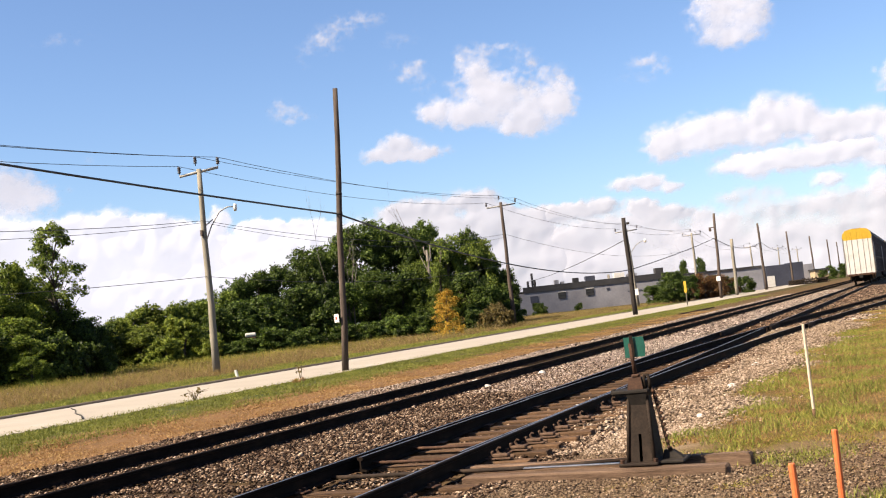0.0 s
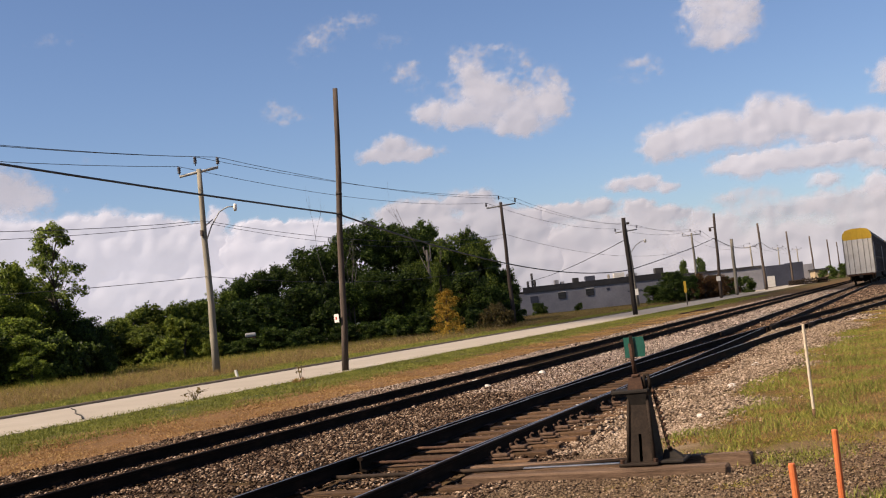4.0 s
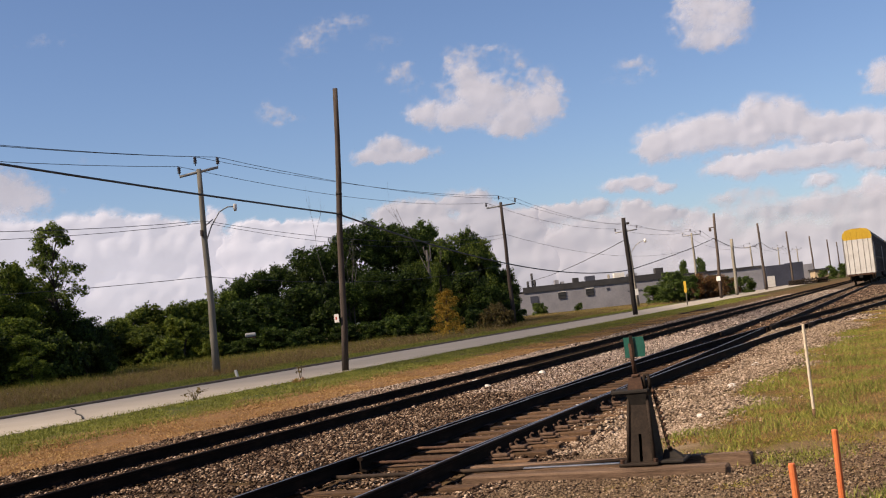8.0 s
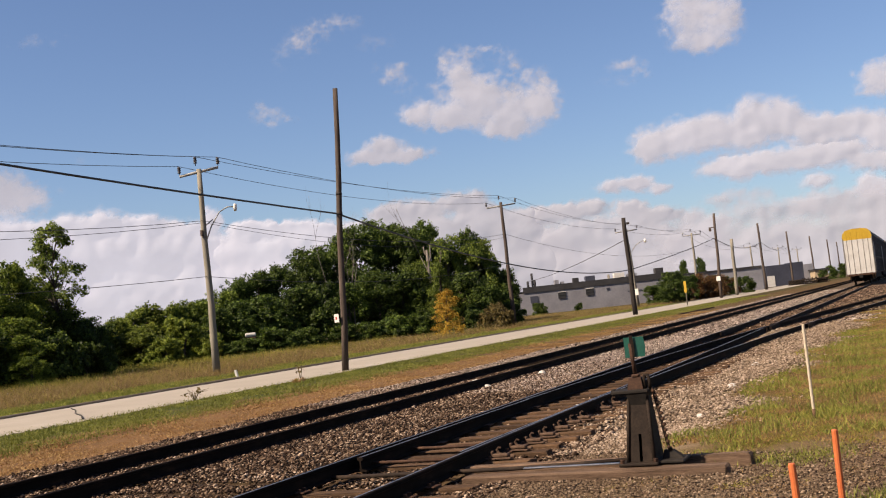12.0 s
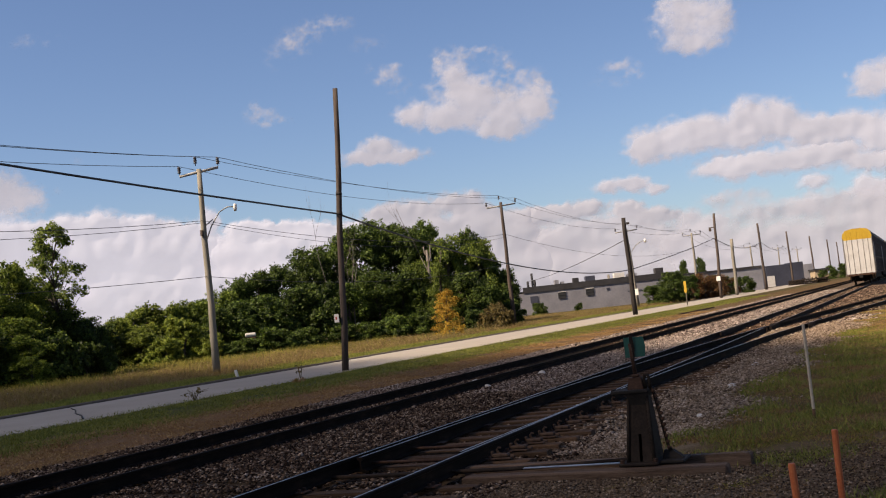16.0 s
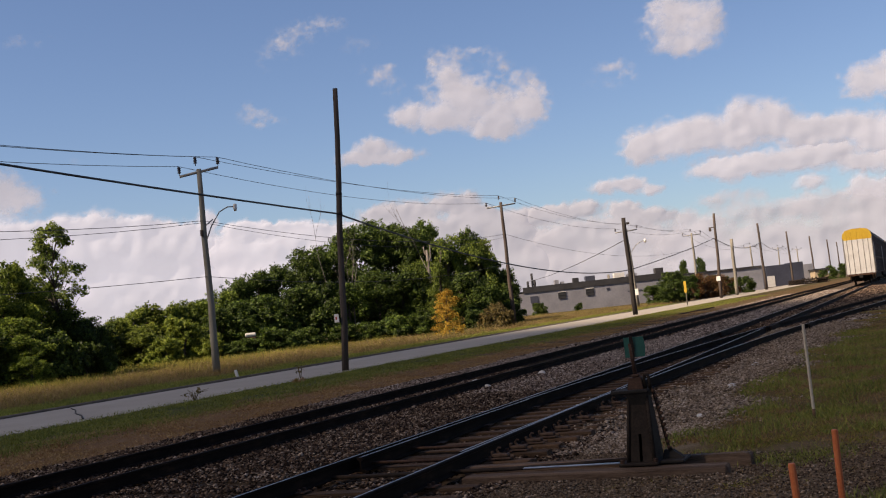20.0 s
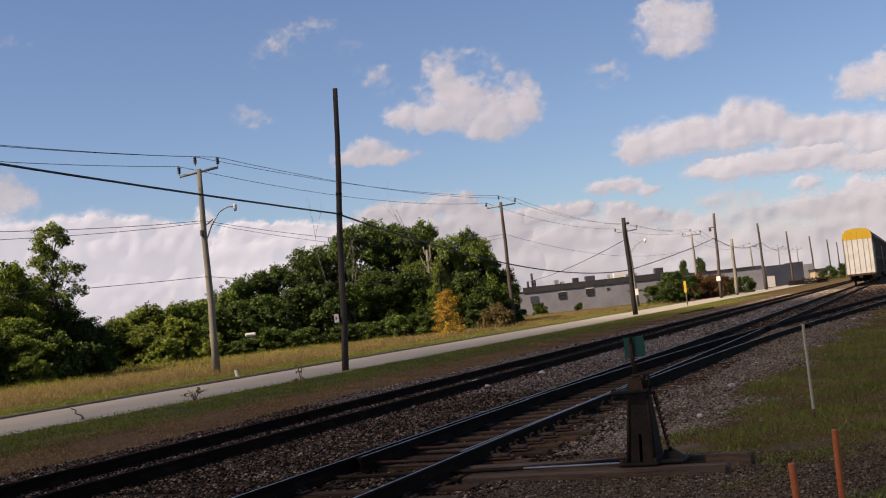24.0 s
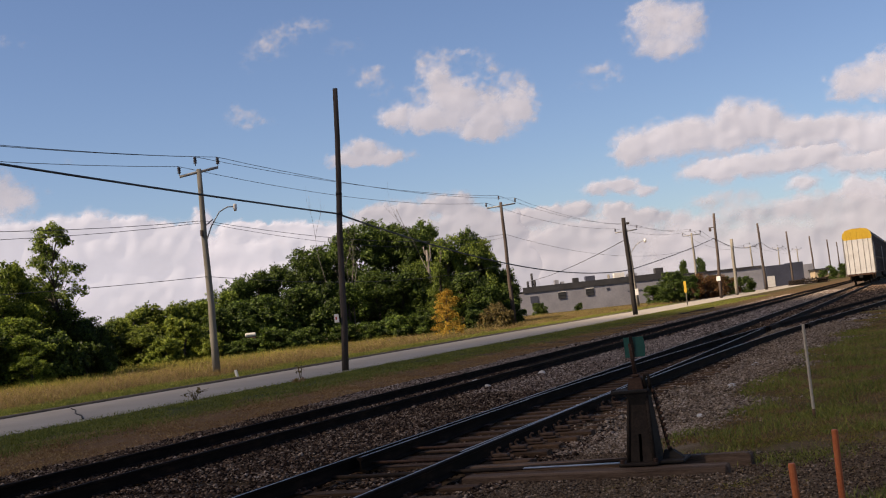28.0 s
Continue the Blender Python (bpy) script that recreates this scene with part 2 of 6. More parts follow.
CARWHITE = surface("chalky_white_car_end", (0.30, 0.29, 0.275), (0.43, 0.42, 0.405), (0.50, 0.49, 0.475), 0.9, 0.7, 0, 12.0, 0.002, 0.2)
CARRIB = surface("grimy_white_rib", (0.10, 0.09, 0.082), (0.16, 0.148, 0.135), (0.24, 0.225, 0.205), 1.5, 0.8)
CARGREY = surface("dusty_car_side", (0.0546, 0.0429, 0.039), (0.0936, 0.078, 0.06864), (0.1404, 0.117, 0.1053), 1.2, 0.7, 0.2, 14.0, 0.004, 0.3)
STEELDARK = surface("dark_running_gear", (0.006, 0.005, 0.0045), (0.013, 0.011, 0.0095), (0.03, 0.024, 0.020), 4.0, 0.8)
CLADDING = surface("grey_metal_cladding", (0.145, 0.143, 0.160), (0.196, 0.194, 0.213), (0.25, 0.247, 0.27), 0.25, 0.6, 0.1, 3.0, 0.004, 0.2)
CLADDULL = surface("dull_metal_cladding", (0.16, 0.16, 0.18), (0.21, 0.21, 0.235), (0.26, 0.26, 0.285), 0.25, 0.6, 0.1, 3.0, 0.004, 0.2)
ROOFDARK = surface("dark_roof_felt", (0.0195, 0.0195, 0.02184), (0.03276, 0.03276, 0.03588), (0.0546, 0.0546, 0.0585), 0.4, 0.9, 0, 6.0)
BLUEGREY = surface("blue_grey_cladding", (0.022, 0.025, 0.040), (0.036, 0.040, 0.060), (0.055, 0.06, 0.085), 0.3, 0.6, 0.1, 4.0)
GLASS = surface("dim_window_glass", (0.0156, 0.0156, 0.01716), (0.0273, 0.0273, 0.02964), (0.0468, 0.0468, 0.0507), 1.0, 0.12)
BARK = surface("bark", (0.0351, 0.02808, 0.02184), (0.0702, 0.0585, 0.0468), (0.1248, 0.1092, 0.0936), 3.0, 0.95, 0, 20.0, 0.02, 0.7, 0.1, (4, 4, 0.6))
DEADWOOD = surface("bleached_dead_wood", (0.0936, 0.0819, 0.0702), (0.1404, 0.1248, 0.1053), (0.195, 0.1755, 0.156), 3.0, 0.95, 0, 20.0, 0.01, 0.5)
LEAF = leafy("tree_leaves", [(0.25, (0.0085, 0.018, 0.0034)), (0.5, (0.034, 0.060, 0.0085)), (0.8, (0.10, 0.145, 0.020))], 0.34)
LEAFLIGHT = leafy("light_green_leaves", [(0.25, (0.040, 0.063, 0.009)), (0.5, (0.12, 0.157, 0.019)), (0.8, (0.23, 0.268, 0.038))], 0.42)
LEAFMID = leafy("mid_green_leaves", [(0.25, (0.021, 0.037, 0.0066)), (0.5, (0.085, 0.125, 0.016)), (0.8, (0.185, 0.235, 0.032))], 0.38)
LEAFOLIVE = leafy("olive_brown_leaves", [(0.2, (0.0468, 0.039, 0.01248)), (0.5, (0.0936, 0.0702, 0.02184)), (0.8, (0.156, 0.117, 0.039))])
LEAFGOLD = leafy("golden_leaves", [(0.2, (0.15, 0.085, 0.010)), (0.5, (0.30, 0.175, 0.019)), (0.8, (0.43, 0.29, 0.042))])
LEAFRUST = leafy("rust_red_leaves", [(0.2, (0.035, 0.022, 0.008)), (0.5, (0.078, 0.038, 0.013)), (0.8, (0.13, 0.065, 0.02))])
BLADES = leafy("green_grass_blades", [(0.15, (0.048, 0.056, 0.0085)), (0.45, (0.158, 0.152, 0.0205)), (0.8, (0.33, 0.275, 0.060))], 0.3, 0.7, 0.5)
OLIVE = leafy("weedy_meadow", [(0.15, (0.039, 0.03276, 0.0078)), (0.5, (0.0975, 0.07176, 0.02184)), (0.85, (0.195, 0.1404, 0.0507))], 0.3, 0.7, 0.5)
HEADWOOD = surface("weathered_grey_timber", (0.022, 0.012, 0.007), (0.085, 0.051, 0.032), (0.23, 0.155, 0.108), 2.5, 0.9, 0, 30.0, 0.012, 0.7, 0.2, (0.5, 7, 7))
MEADOW = leafy("tan_meadow_grass", [(0.15, (0.085, 0.058, 0.020)), (0.5, (0.185, 0.128, 0.052)), (0.85, (0.31, 0.222, 0.10))], 0.4, 0.8, 0.25)
LUSH = leafy("lush_green_grass", [(0.15, (0.045, 0.062, 0.010)), (0.45, (0.122, 0.136, 0.021)), (0.8, (0.23, 0.225, 0.048))], 0.3, 0.7, 0.5)
STRAW = leafy("dry_grass_blades", [(0.15, (0.105, 0.050, 0.018)), (0.5, (0.235, 0.130, 0.049)), (0.85, (0.37, 0.245, 0.105))], 0.3, 0.7, 0.5)


# ---- mesh helpers ----
def mesh_of(name, verts, faces, mat, smooth=False):
    me = bpy.data.meshes.new(name)
    me.from_pydata([tuple(v) for v in verts], [], [tuple(f) for f in faces])
    if smooth:
        me.polygons.foreach_set("use_smooth", [True] * len(me.polygons))
    me.materials.append(mat)
    me.update()
    return me


def quick_mesh(name, verts, size, mat):
    """A mesh of many loose faces with size corners each, from an array of corners."""
    me = bpy.data.meshes.new(name)
    n = len(verts) // size
    me.vertices.add(len(verts))
    me.vertices.foreach_set("co", np.asarray(verts, dtype=np.float32).ravel())
    me.loops.add(len(verts))
    me.loops.foreach_set("vertex_index", np.arange(len(verts), dtype=np.int32))
    me.polygons.add(n)
    me.polygons.foreach_set("loop_start", np.arange(n, dtype=np.int32) * size)
    me.polygons.foreach_set("loop_total", np.full(n, size, dtype=np.int32))
    me.materials.append(mat)
    me.update(calc_edges=True)
    return me


def bm_mesh(name, bm, mat, smooth=False):
    me = bpy.data.meshes.new(name)
    bm.normal_update()
    bm.to_mesh(me)
    bm.free()
    if smooth:
        me.polygons.foreach_set("use_smooth", [True] * len(me.polygons))
    me.materials.append(mat)
    return me


def part(name, me, parent, label="", m=None):
    """One mesh object under a thing or under a part."""
    ob = new(name, me)
    ob.parent = parent
    if m is not None:
        ob.matrix_basis = m
    return tagged(ob, label)


def thing(name, label, category, group="", kind="", m=None, me=None):
    ob = new(name, me)
    if m is not None:
        ob.matrix_basis = m
    return tagged(ob, label, category, group, kind)


def add_box(bm, x0, y0, z0, x1, y1, z1, bevel=0.0, m=None):
    vs = [bm.verts.new((x, y, z)) for x in (x0, x1) for y in (y0, y1) for z in (z0, z1)]
    fs = [bm.faces.new([vs[i] for i in q]) for q in ((0, 1, 3, 2), (4, 6, 7, 5), (0, 4, 5, 1), (2, 3, 7, 6), (0, 2, 6, 4), (1, 5, 7, 3))]
    if bevel:
        es = list({e for f in fs for e in f.edges})
        out = bmesh.ops.bevel(bm, geom=es, offset=bevel, segments=1, affect="EDGES", profile=0.6)
        vs = list({v for v in vs if v.is_valid} | {v for f in out["faces"] for v in f.verts})
    if m is not None:
        for v in vs:
            v.co = m @ v.co
    return vs


def box(name, x0, y0, z0, x1, y1, z1, mat, bevel=0.0):
    bm = bmesh.new()
    add_box(bm, x0, y0, z0, x1, y1, z1, bevel)
    return bm_mesh(name, bm, mat)


def add_tube(bm, points, radii, sides=8, caps=True):
    """A tube along points; radii one for each point."""
    pts = [Vector(p) for p in points]
    if isinstance(radii, (int, float)):
        radii = [radii] * len(pts)
    rings = []
    side = None
    for i, p in enumerate(pts):
        d = (pts[min(i + 1, len(pts) - 1)] - pts[max(i - 1, 0)]).normalized()
        if side is None:
            side = d.orthogonal().normalized()
        side = (side - d * side.dot(d)).normalized()
        up = d.cross(side)
        rings.append([bm.verts.new(p + radii[i] * (math.cos(a) * side + math.sin(a) * up)) for a in (2 * math.pi * k / sides for k in range(sides))])
    for a, b in zip(rings, rings[1:]):
        for k in range(sides):
            bm.faces.new((a[k], a[(k + 1) % sides], b[(k + 1) % sides], b[k]))
    if caps:
        bm.faces.new(rings[0][::-1])
        bm.faces.new(rings[-1])


def tube(name, points, radii, mat, sides=8):
    bm = bmesh.new()
    add_tube(bm, points, radii, sides)
    return bm_mesh(name, bm, mat, True)


def extrude_profile(profile, line):
    """Vertices and faces of a closed profile (x, z) drawn along a line of (x, y), turned with the line."""
    verts, faces, n = [], [], len(profile)
    pts = [Vector((p[0], p[1], 0)) for p in line]
    for i, p in enumerate(pts):
        d = (pts[min(i + 1, len(pts) - 1)] - pts[max(i - 1, 0)]).normalized()
        s = Vector((d.y, -d.x, 0))
        verts += [p + s * a + Vector((0, 0, b)) for a, b in profile]
    for i in range(len(pts) - 1):
        for k in range(n):
            faces.append((i * n + k, i * n + (k + 1) % n, (i + 1) * n + (k + 1) % n, (i + 1) * n + k))
    faces += [tuple(range(n))[::-1], tuple(range((len(pts) - 1) * n, len(pts) * n))]
    return verts, faces


# ---- ground, road ----
def smooth(a, b, x):
    t = np.clip((np.asarray(x, dtype=float) - a) / (b - a), 0, 1)
    return t * t * (3 - 2 * t)


def ground_z(x, y):
    """Height of the ground: the track bed lies a hand's width lower than the verges."""
    x, y = np.asarray(x, dtype=float), np.asarray(y, dtype=float)
    rim = -3.1 + 2.2 * (1 - smooth(11.9, 13.2, y))
    bed = smooth(-13.4, -12.4, x) * (1 - smooth(rim - 0.5, rim + 0.5, x)) * (1 + 0.15 * smooth(-4.7, -4.2, x))
    bed = bed * (1 - 0.62 * smooth(-4.6, -3.9, x) * (1 - smooth(10.45, 10.75, y)))
    swell = 0.03 * np.sin(x * 0.7 + 1.3) * np.sin(y * 0.45) + 0.02 * np.sin(x * 2.1 + y * 1.7)
    near = smooth(-45, -30, x) * (1 - smooth(3, 10, x))
    return -0.075 * bed * (0.35 + 0.65 * smooth(-8.6, -7.2, x) * (1 - smooth(22, 34, y))) + swell * (1 - bed) * near * (1 - smooth(-27.4, -26.4, x) * (1 - smooth(-20, -18.6, x)))


def graded(stops):
    out = []
    for a, b, step in stops:
        out += list(np.arange(a, b, step))
    return np.array(out + [stops[-1][1]])


gx = graded([(-4200, -400, 400), (-400, -80, 40), (-80, -30, 5), (-30, -14, 1), (-14, 4, 0.35), (4, 24, 4), (24, 400, 60), (400, 4200, 400)])
gy = graded([(-4200, -400, 400), (-400, -20, 40), (-20, 4, 4), (4, 40, 0.4), (40, 120, 2), (120, 400, 20), (400, 4800, 400)])
X, Y = np.meshgrid(gx, gy, indexing="ij")
V = np.stack([X, Y, ground_z(X, Y)], -1).reshape(-1, 3)
nj = len(gy)
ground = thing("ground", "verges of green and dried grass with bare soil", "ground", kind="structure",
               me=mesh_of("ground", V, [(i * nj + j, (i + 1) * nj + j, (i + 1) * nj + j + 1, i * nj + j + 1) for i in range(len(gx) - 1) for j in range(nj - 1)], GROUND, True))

ROAD_NEAR = lambda y: -19.75 - 0.006 * y
ROAD_FAR = lambda y: -25.6 - 0.012 * y
ys = list(np.arange(-60, 320, 4.0))
rv, rf = [], []
for i, y in enumerate(ys):
    n, fz = ROAD_NEAR(y) + 0.12 * math.sin(y * 0.9), ROAD_FAR(y)
    rv += [(n, y, -0.1), (n, y, 0.02), (0.5 * (n + fz), y, 0.055), (fz, y, 0.035), (fz, y, -0.1)]
    if i:
        o = 5 * i
        rf += [(o + k - 5, o + k - 4, o + k + 1, o + k) for k in range(4)]
road = thing("road", "pale concrete road with a dark crack across it", "road", kind="structure", me=mesh_of("road", rv, rf, ROAD))
DARKJOINT = surface("dark_crack_filler", (0.0234, 0.02184, 0.02028), (0.039, 0.03588, 0.03276), (0.0624, 0.0585, 0.0546), 4.0)
KERB = surface("grimy_kerb", (0.07, 0.055, 0.042), (0.12, 0.098, 0.076), (0.19, 0.16, 0.13), 1.5, 0.95)
DARKSTRIP = surface("dark_kerb_strip", (0.012, 0.0095, 0.0075), (0.026, 0.021, 0.016), (0.06, 0.048, 0.037), 1.5, 0.95)
# kerb on the far side
kv, kf = extrude_profile([(-0.12, -0.1), (-0.12, 0.06), (-0.08, 0.09), (0.08, 0.09), (0.12, 0.06), (0.12, -0.1)], [(ROAD_FAR(y) - 0.16, y) for y in ys])
thing("kerb", "low grimy concrete kerb along the road", "kerb", kind="structure", me=mesh_of("kerb", kv, kf, KERB))
kv, kf = extrude_profile([(-0.16, 0.03), (-0.16, 0.044), (0.16, 0.050), (0.16, 0.03)], [(ROAD_FAR(y) + 0.14 + 0.05 * math.sin(y * 1.3), y) for y in ys])
part("gutter", mesh_of("gutter", kv, kf, DARKSTRIP), road, "thin dark strip along the road side of the kerb")
# the grass's shade behind the kerb, put in as a strip of dark colour
kv, kf = extrude_profile([(-0.14, -0.02), (-0.14, 0.05), (0.10, 0.062), (0.14, -0.02)], [(ROAD_FAR(y) - 0.42, y) for y in ys])
part("soil_edge", mesh_of("soil_edge", kv, kf, DARKSTRIP), road, "dark strip painted as grass shade behind the kerb")
cr = [(-24.9, 27.85), (-23.8, 26.8), (-22.4, 25.2), (-21.4, 24.3), (-20.3, 23.1)]
kv, kf = extrude_profile([(-0.02, 0.03), (-0.02, 0.062), (0.02, 0.062), (0.02, 0.03)], cr)
part("crack", mesh_of("crack", kv, kf, DARKJOINT), road, "dark crack sealed with tar")

# ---- railway ----
A_NEAR, A_FAR, B_NEAR, B_FAR = -9.43, -10.935, -4.85, -6.355
TOE, FROG = 11.6, 40.0
RAIL_SHAPE = [(-0.07, 0.0), (-0.07, 0.012), (-0.012, 0.03), (-0.009, 0.125), (-0.036, 0.138), (-0.036, 0.163), (-0.030, 0.17),
              (0.030, 0.17), (0.036, 0.163), (0.036, 0.138), (0.009, 0.125), (0.012, 0.03), (0.07, 0.012), (0.07, 0.0)]


def turn_out(y):
    """How far the branch has swung to the right of the straight track."""
    d = min(max(y - TOE, 0.0), FROG - TOE)
    return d * d / 536.0 + max(0.0, y - FROG) * 0.106


def rail(parent, line, label="", band=None):
    v, f = extrude_profile(RAIL_SHAPE, line)
    ob = part("rail", mesh_of("rail", v, f, RAIL), parent, label)
    if band is not None:
        v, f = extrude_profile([(band - 0.011, 0.1685), (band - 0.011, 0.1722), (band + 0.011, 0.1722), (band + 0.011, 0.1685)], line)
        part("running_band", mesh_of("running_band", v, f, BAND), ob, "bright worn running band")
    return ob


def straight(x, a, b, step=6.0):
    return [(x, y) for y in np.arange(a, b + 0.01, step)]


def tie_mesh(length, seed):
    r = random.Random(seed)
    bm = bmesh.new()
    add_box(bm, -length / 2, -0.115, -0.18, length / 2, 0.115, 0.0, 0.012)
    for v in bm.verts:
        v.co += Vector((r.uniform(-0.02, 0.02), r.uniform(-0.008, 0.008), r.uniform(-0.008, 0.004)))
    return bm_mesh("tie", bm, TIE)


TIES = [tie_mesh(2.75, s) for s in range(4)]
LONG_TIES = {k: tie_mesh(2.75 + 0.3 * k, 20 + k) for k in range(1, 9)}


def plate_mesh():
    bm = bmesh.new()
    add_box(bm, -0.18, -0.09, 0.0, 0.18, 0.09, 0.016, 0.004)
    for sx in (-0.105, 0.105):
        for sy in (-0.05, 0.05):
            add_box(bm, sx - 0.018, sy - 0.014, 0.012, sx + 0.018, sy + 0.014, 0.05, 0.004)
    return bm_mesh("tie_plate", bm, RUST)


def anchor_mesh():
    """A rail anchor: a bent bar clipped under the rail that shows on its outer side."""
    bm = bmesh.new()
    add_tube(bm, [(-0.10, 0, -0.02), (0.06, 0, -0.025), (0.10, 0, 0.0), (0.105, 0, 0.045), (0.08, 0, 0.062)], [0.014, 0.014, 0.015, 0.014, 0.011], 6)
    return bm_mesh("rail_anchor", bm, RUST, True)


PLATE, ANCHOR = plate_mesh(), anchor_mesh()
RUSTLIGHT = surface("pale_rusty_casting", (0.02, 0.011, 0.0075), (0.062, 0.036, 0.024), (0.14, 0.09, 0.062), 9.0, 0.85, 0.1, 50.0, 0.004)


def brace_mesh():
    """A switch brace: a slide plate with a raised horn against the rail's outer side."""
    bm = bmesh.new()
    add_box(bm, -0.30, -0.09, 0.0, 0.34, 0.09, 0.018, 0.004)
    add_box(bm, 0.10, -0.05, 0.018, 0.30, 0.05, 0.06, 0.012)
    add_box(bm, 0.075, -0.03, 0.018, 0.11, 0.03, 0.09, 0.01)
    add_tube(bm, [(0.36, 0, 0.02), (0.22, 0.01, 0.03), (0.16, 0.01, 0.06), (0.145, 0.015, 0.10), (0.165, 0.02, 0.125), (0.195, 0.02, 0.12)], [0.020, 0.022, 0.020, 0.017, 0.013, 0.009], 6)
    return bm_mesh("rail_brace", bm, RUSTLIGHT)


BRACE = brace_mesh()

track_a = thing("railway_track", "rusty railway track with worn timber ties in gravel", "railway track", "railway tracks")
for x in (A_NEAR, A_FAR):
    rail(track_a, straight(x, -30, 420), "rusted brown rail")
track_b = thing("railway_track", "railway track with polished rails and a turnout", "railway track", "railway tracks")
rail(track_b, straight(B_FAR, -30, 420), "rail with a polished top", 0.016)
rail(track_b, straight(B_NEAR, -30, TOE - 4, 3.0) + [(B_NEAR + turn_out(y), y) for y in np.arange(TOE - 2, FROG, 1.5)] + [(B_NEAR + turn_out(y), y) for y in (FROG, 60, 90, 130, 180)], "curved stock rail of the turnout", -0.012)
# the straight closure rail, from its thin switch point to the frog and on
rail(track_b, [(B_NEAR - 0.075 + 0.075 * smooth(TOE, TOE + 5, y), y) for y in np.arange(TOE, TOE + 6, 1.0)] + straight(B_NEAR, TOE + 6, FROG - 0.9, 4.0), "closure rail with a polished top", -0.008)
rail(track_b, straight(B_NEAR, FROG + 0.9, 420), "rail with a polished top", -0.01)
# the curved closure rail, set open from the far stock rail at its point
rail(track_b, [(B_FAR + 0.10 + max(turn_out(y), 0.0) + 0.05 * (1 - float(smooth(TOE, TOE + 6, y))), y) for y in np.arange(TOE, TOE + 6, 1.0)]
     + [(B_FAR + 0.06 + turn_out(y), y) for y in np.arange(TOE + 6, FROG - 0.9, 1.5)], "curved closure rail", 0.01)
rail(track_b, [(B_FAR + turn_out(y), y) for y in (FROG + 0.9, 60, 90, 130, 180)], "rail of the branch track")
bm = bmesh.new()
add_box(bm, B_NEAR - 0.11, FROG - 1.3, 0.0, B_NEAR - 0.03, FROG + 1.4, 0.165, 0.01)
add_box(bm, B_NEAR + 0.03, FROG - 1.3, 0.0, B_NEAR + 0.11, FROG + 1.4, 0.165, 0.01)
add_box(bm, B_NEAR - 0.03, FROG - 0.1, 0.0, B_NEAR + 0.03, FROG + 1.4, 0.16, 0.01)
part("frog", bm_mesh("frog", bm, RAIL), track_b, "cast steel frog")
for x in (B_FAR + 0.11, B_NEAR + 1.508 - 0.11 + 0.0):
    v, f = extrude_profile([(-0.03, 0.0), (-0.03, 0.16), (0.03, 0.16), (0.03, 0.0)], [(x, FROG - 2.5), (x + 0.02, FROG - 1.2), (x + 0.02, FROG + 1.2), (x, FROG + 2.5)])
    part("guard_rail", mesh_of("guard_rail", v, f, RAIL), track_b)

HEADS = (10.74, 11.42)
rnd = random.Random(5)
STEP = 0.575


def lay_ties(track, near, far, y0, y1, z, plates_to):
    y = y0
    while y < y1:
        if track is track_b and abs(y - 11.08) < 0.55:
            y += STEP
            continue
        t_out = turn_out(y) if track is track_b and y < 75 else 0.0
        k = min(8, int(t_out / 0.3 + 0.5))
        me = LONG_TIES[k] if k else TIES[rnd.randrange(4)]
        part("tie", me, track, "", pose((near + far) / 2 + 0.15 * k + rnd.uniform(-0.05, 0.05), y + rnd.uniform(-0.03, 0.03), z + rnd.uniform(-0.012, 0.0), 0, 0, rnd.uniform(-1.2, 1.2)))
        if y < plates_to:
            for x in (near, far):
                part("tie_plate", PLATE, track, "", pose(x, y, z))
        y += STEP


lay_ties(track_b, B_NEAR, B_FAR, 6.3, 125.0, 0.0, 34.0)
lay_ties(track_a, A_NEAR, A_FAR, 9.0, 80.0, -0.028, 30.0)
y = 12.1
while y < 18:
    for x, s in ((B_NEAR, 1), (B_FAR, -1)):
        if rnd.random() < (0.72 if s > 0 else 0.35):
            part("rail_brace", BRACE, track_b, "horned slide plate", pose(x + s * 0.02, y + rnd.uniform(-0.05, 0.05), 0.004, 0, 0, (0 if s > 0 else 180) + rnd.uniform(-6, 6)))
    y += STEP
y = 14.0
while y < 34:
    for x, s in ((A_NEAR, 1), (B_FAR, 1)):
        if rnd.random() < 0.3:
            part("rail_anchor", ANCHOR, track_a if x < -8 else track_b, "", pose(x, y + 0.14, 0.0))
    y += STEP
for i, hy in enumerate(HEADS):
    bm = bmesh.new()
    add_box(bm, -4.55 - 0.25 * i, -0.105, -0.19, -1.86 + 0.12 * i, 0.105, 0.035, 0.02)
    for v in bm.verts:
        v.co += Vector((0, rnd.uniform(-0.01, 0.01), rnd.uniform(-0.008, 0.004)))
    part("head_block", bm_mesh("head_block", bm, HEADWOOD), track_b, "long timber that carries the switch stand", pose(0, hy, 0))
bm = bmesh.new()
add_tube(bm, [(-6.3, 11.08, 0.03), (-4.2, 11.08, 0.03), (-3.35, 11.08, 0.05), (-2.85, 11.06, 0.07)], 0.022, 8)
part("connecting_rod", bm_mesh("connecting_rod", bm, IRON, True), track_b, "iron rod from the stand to the points")
bm = bmesh.new()
add_box(bm, -3.95, -0.03, 0.0, -2.95, 0.03, 0.012, 0.003)
part("flat_bar", bm_mesh("flat_bar", bm, BAND), track_b, "bright worn flat bar lying along the timber", pose(0, 10.98, 0.055, 0, 0, 1.5))
for y in (11.9, 13.0):
    part("bridle_rod", tube("bridle_rod", [(B_FAR + 0.1, y, 0.06), (B_NEAR - 0.1, y, 0.045)], 0.018, RUST), track_b)

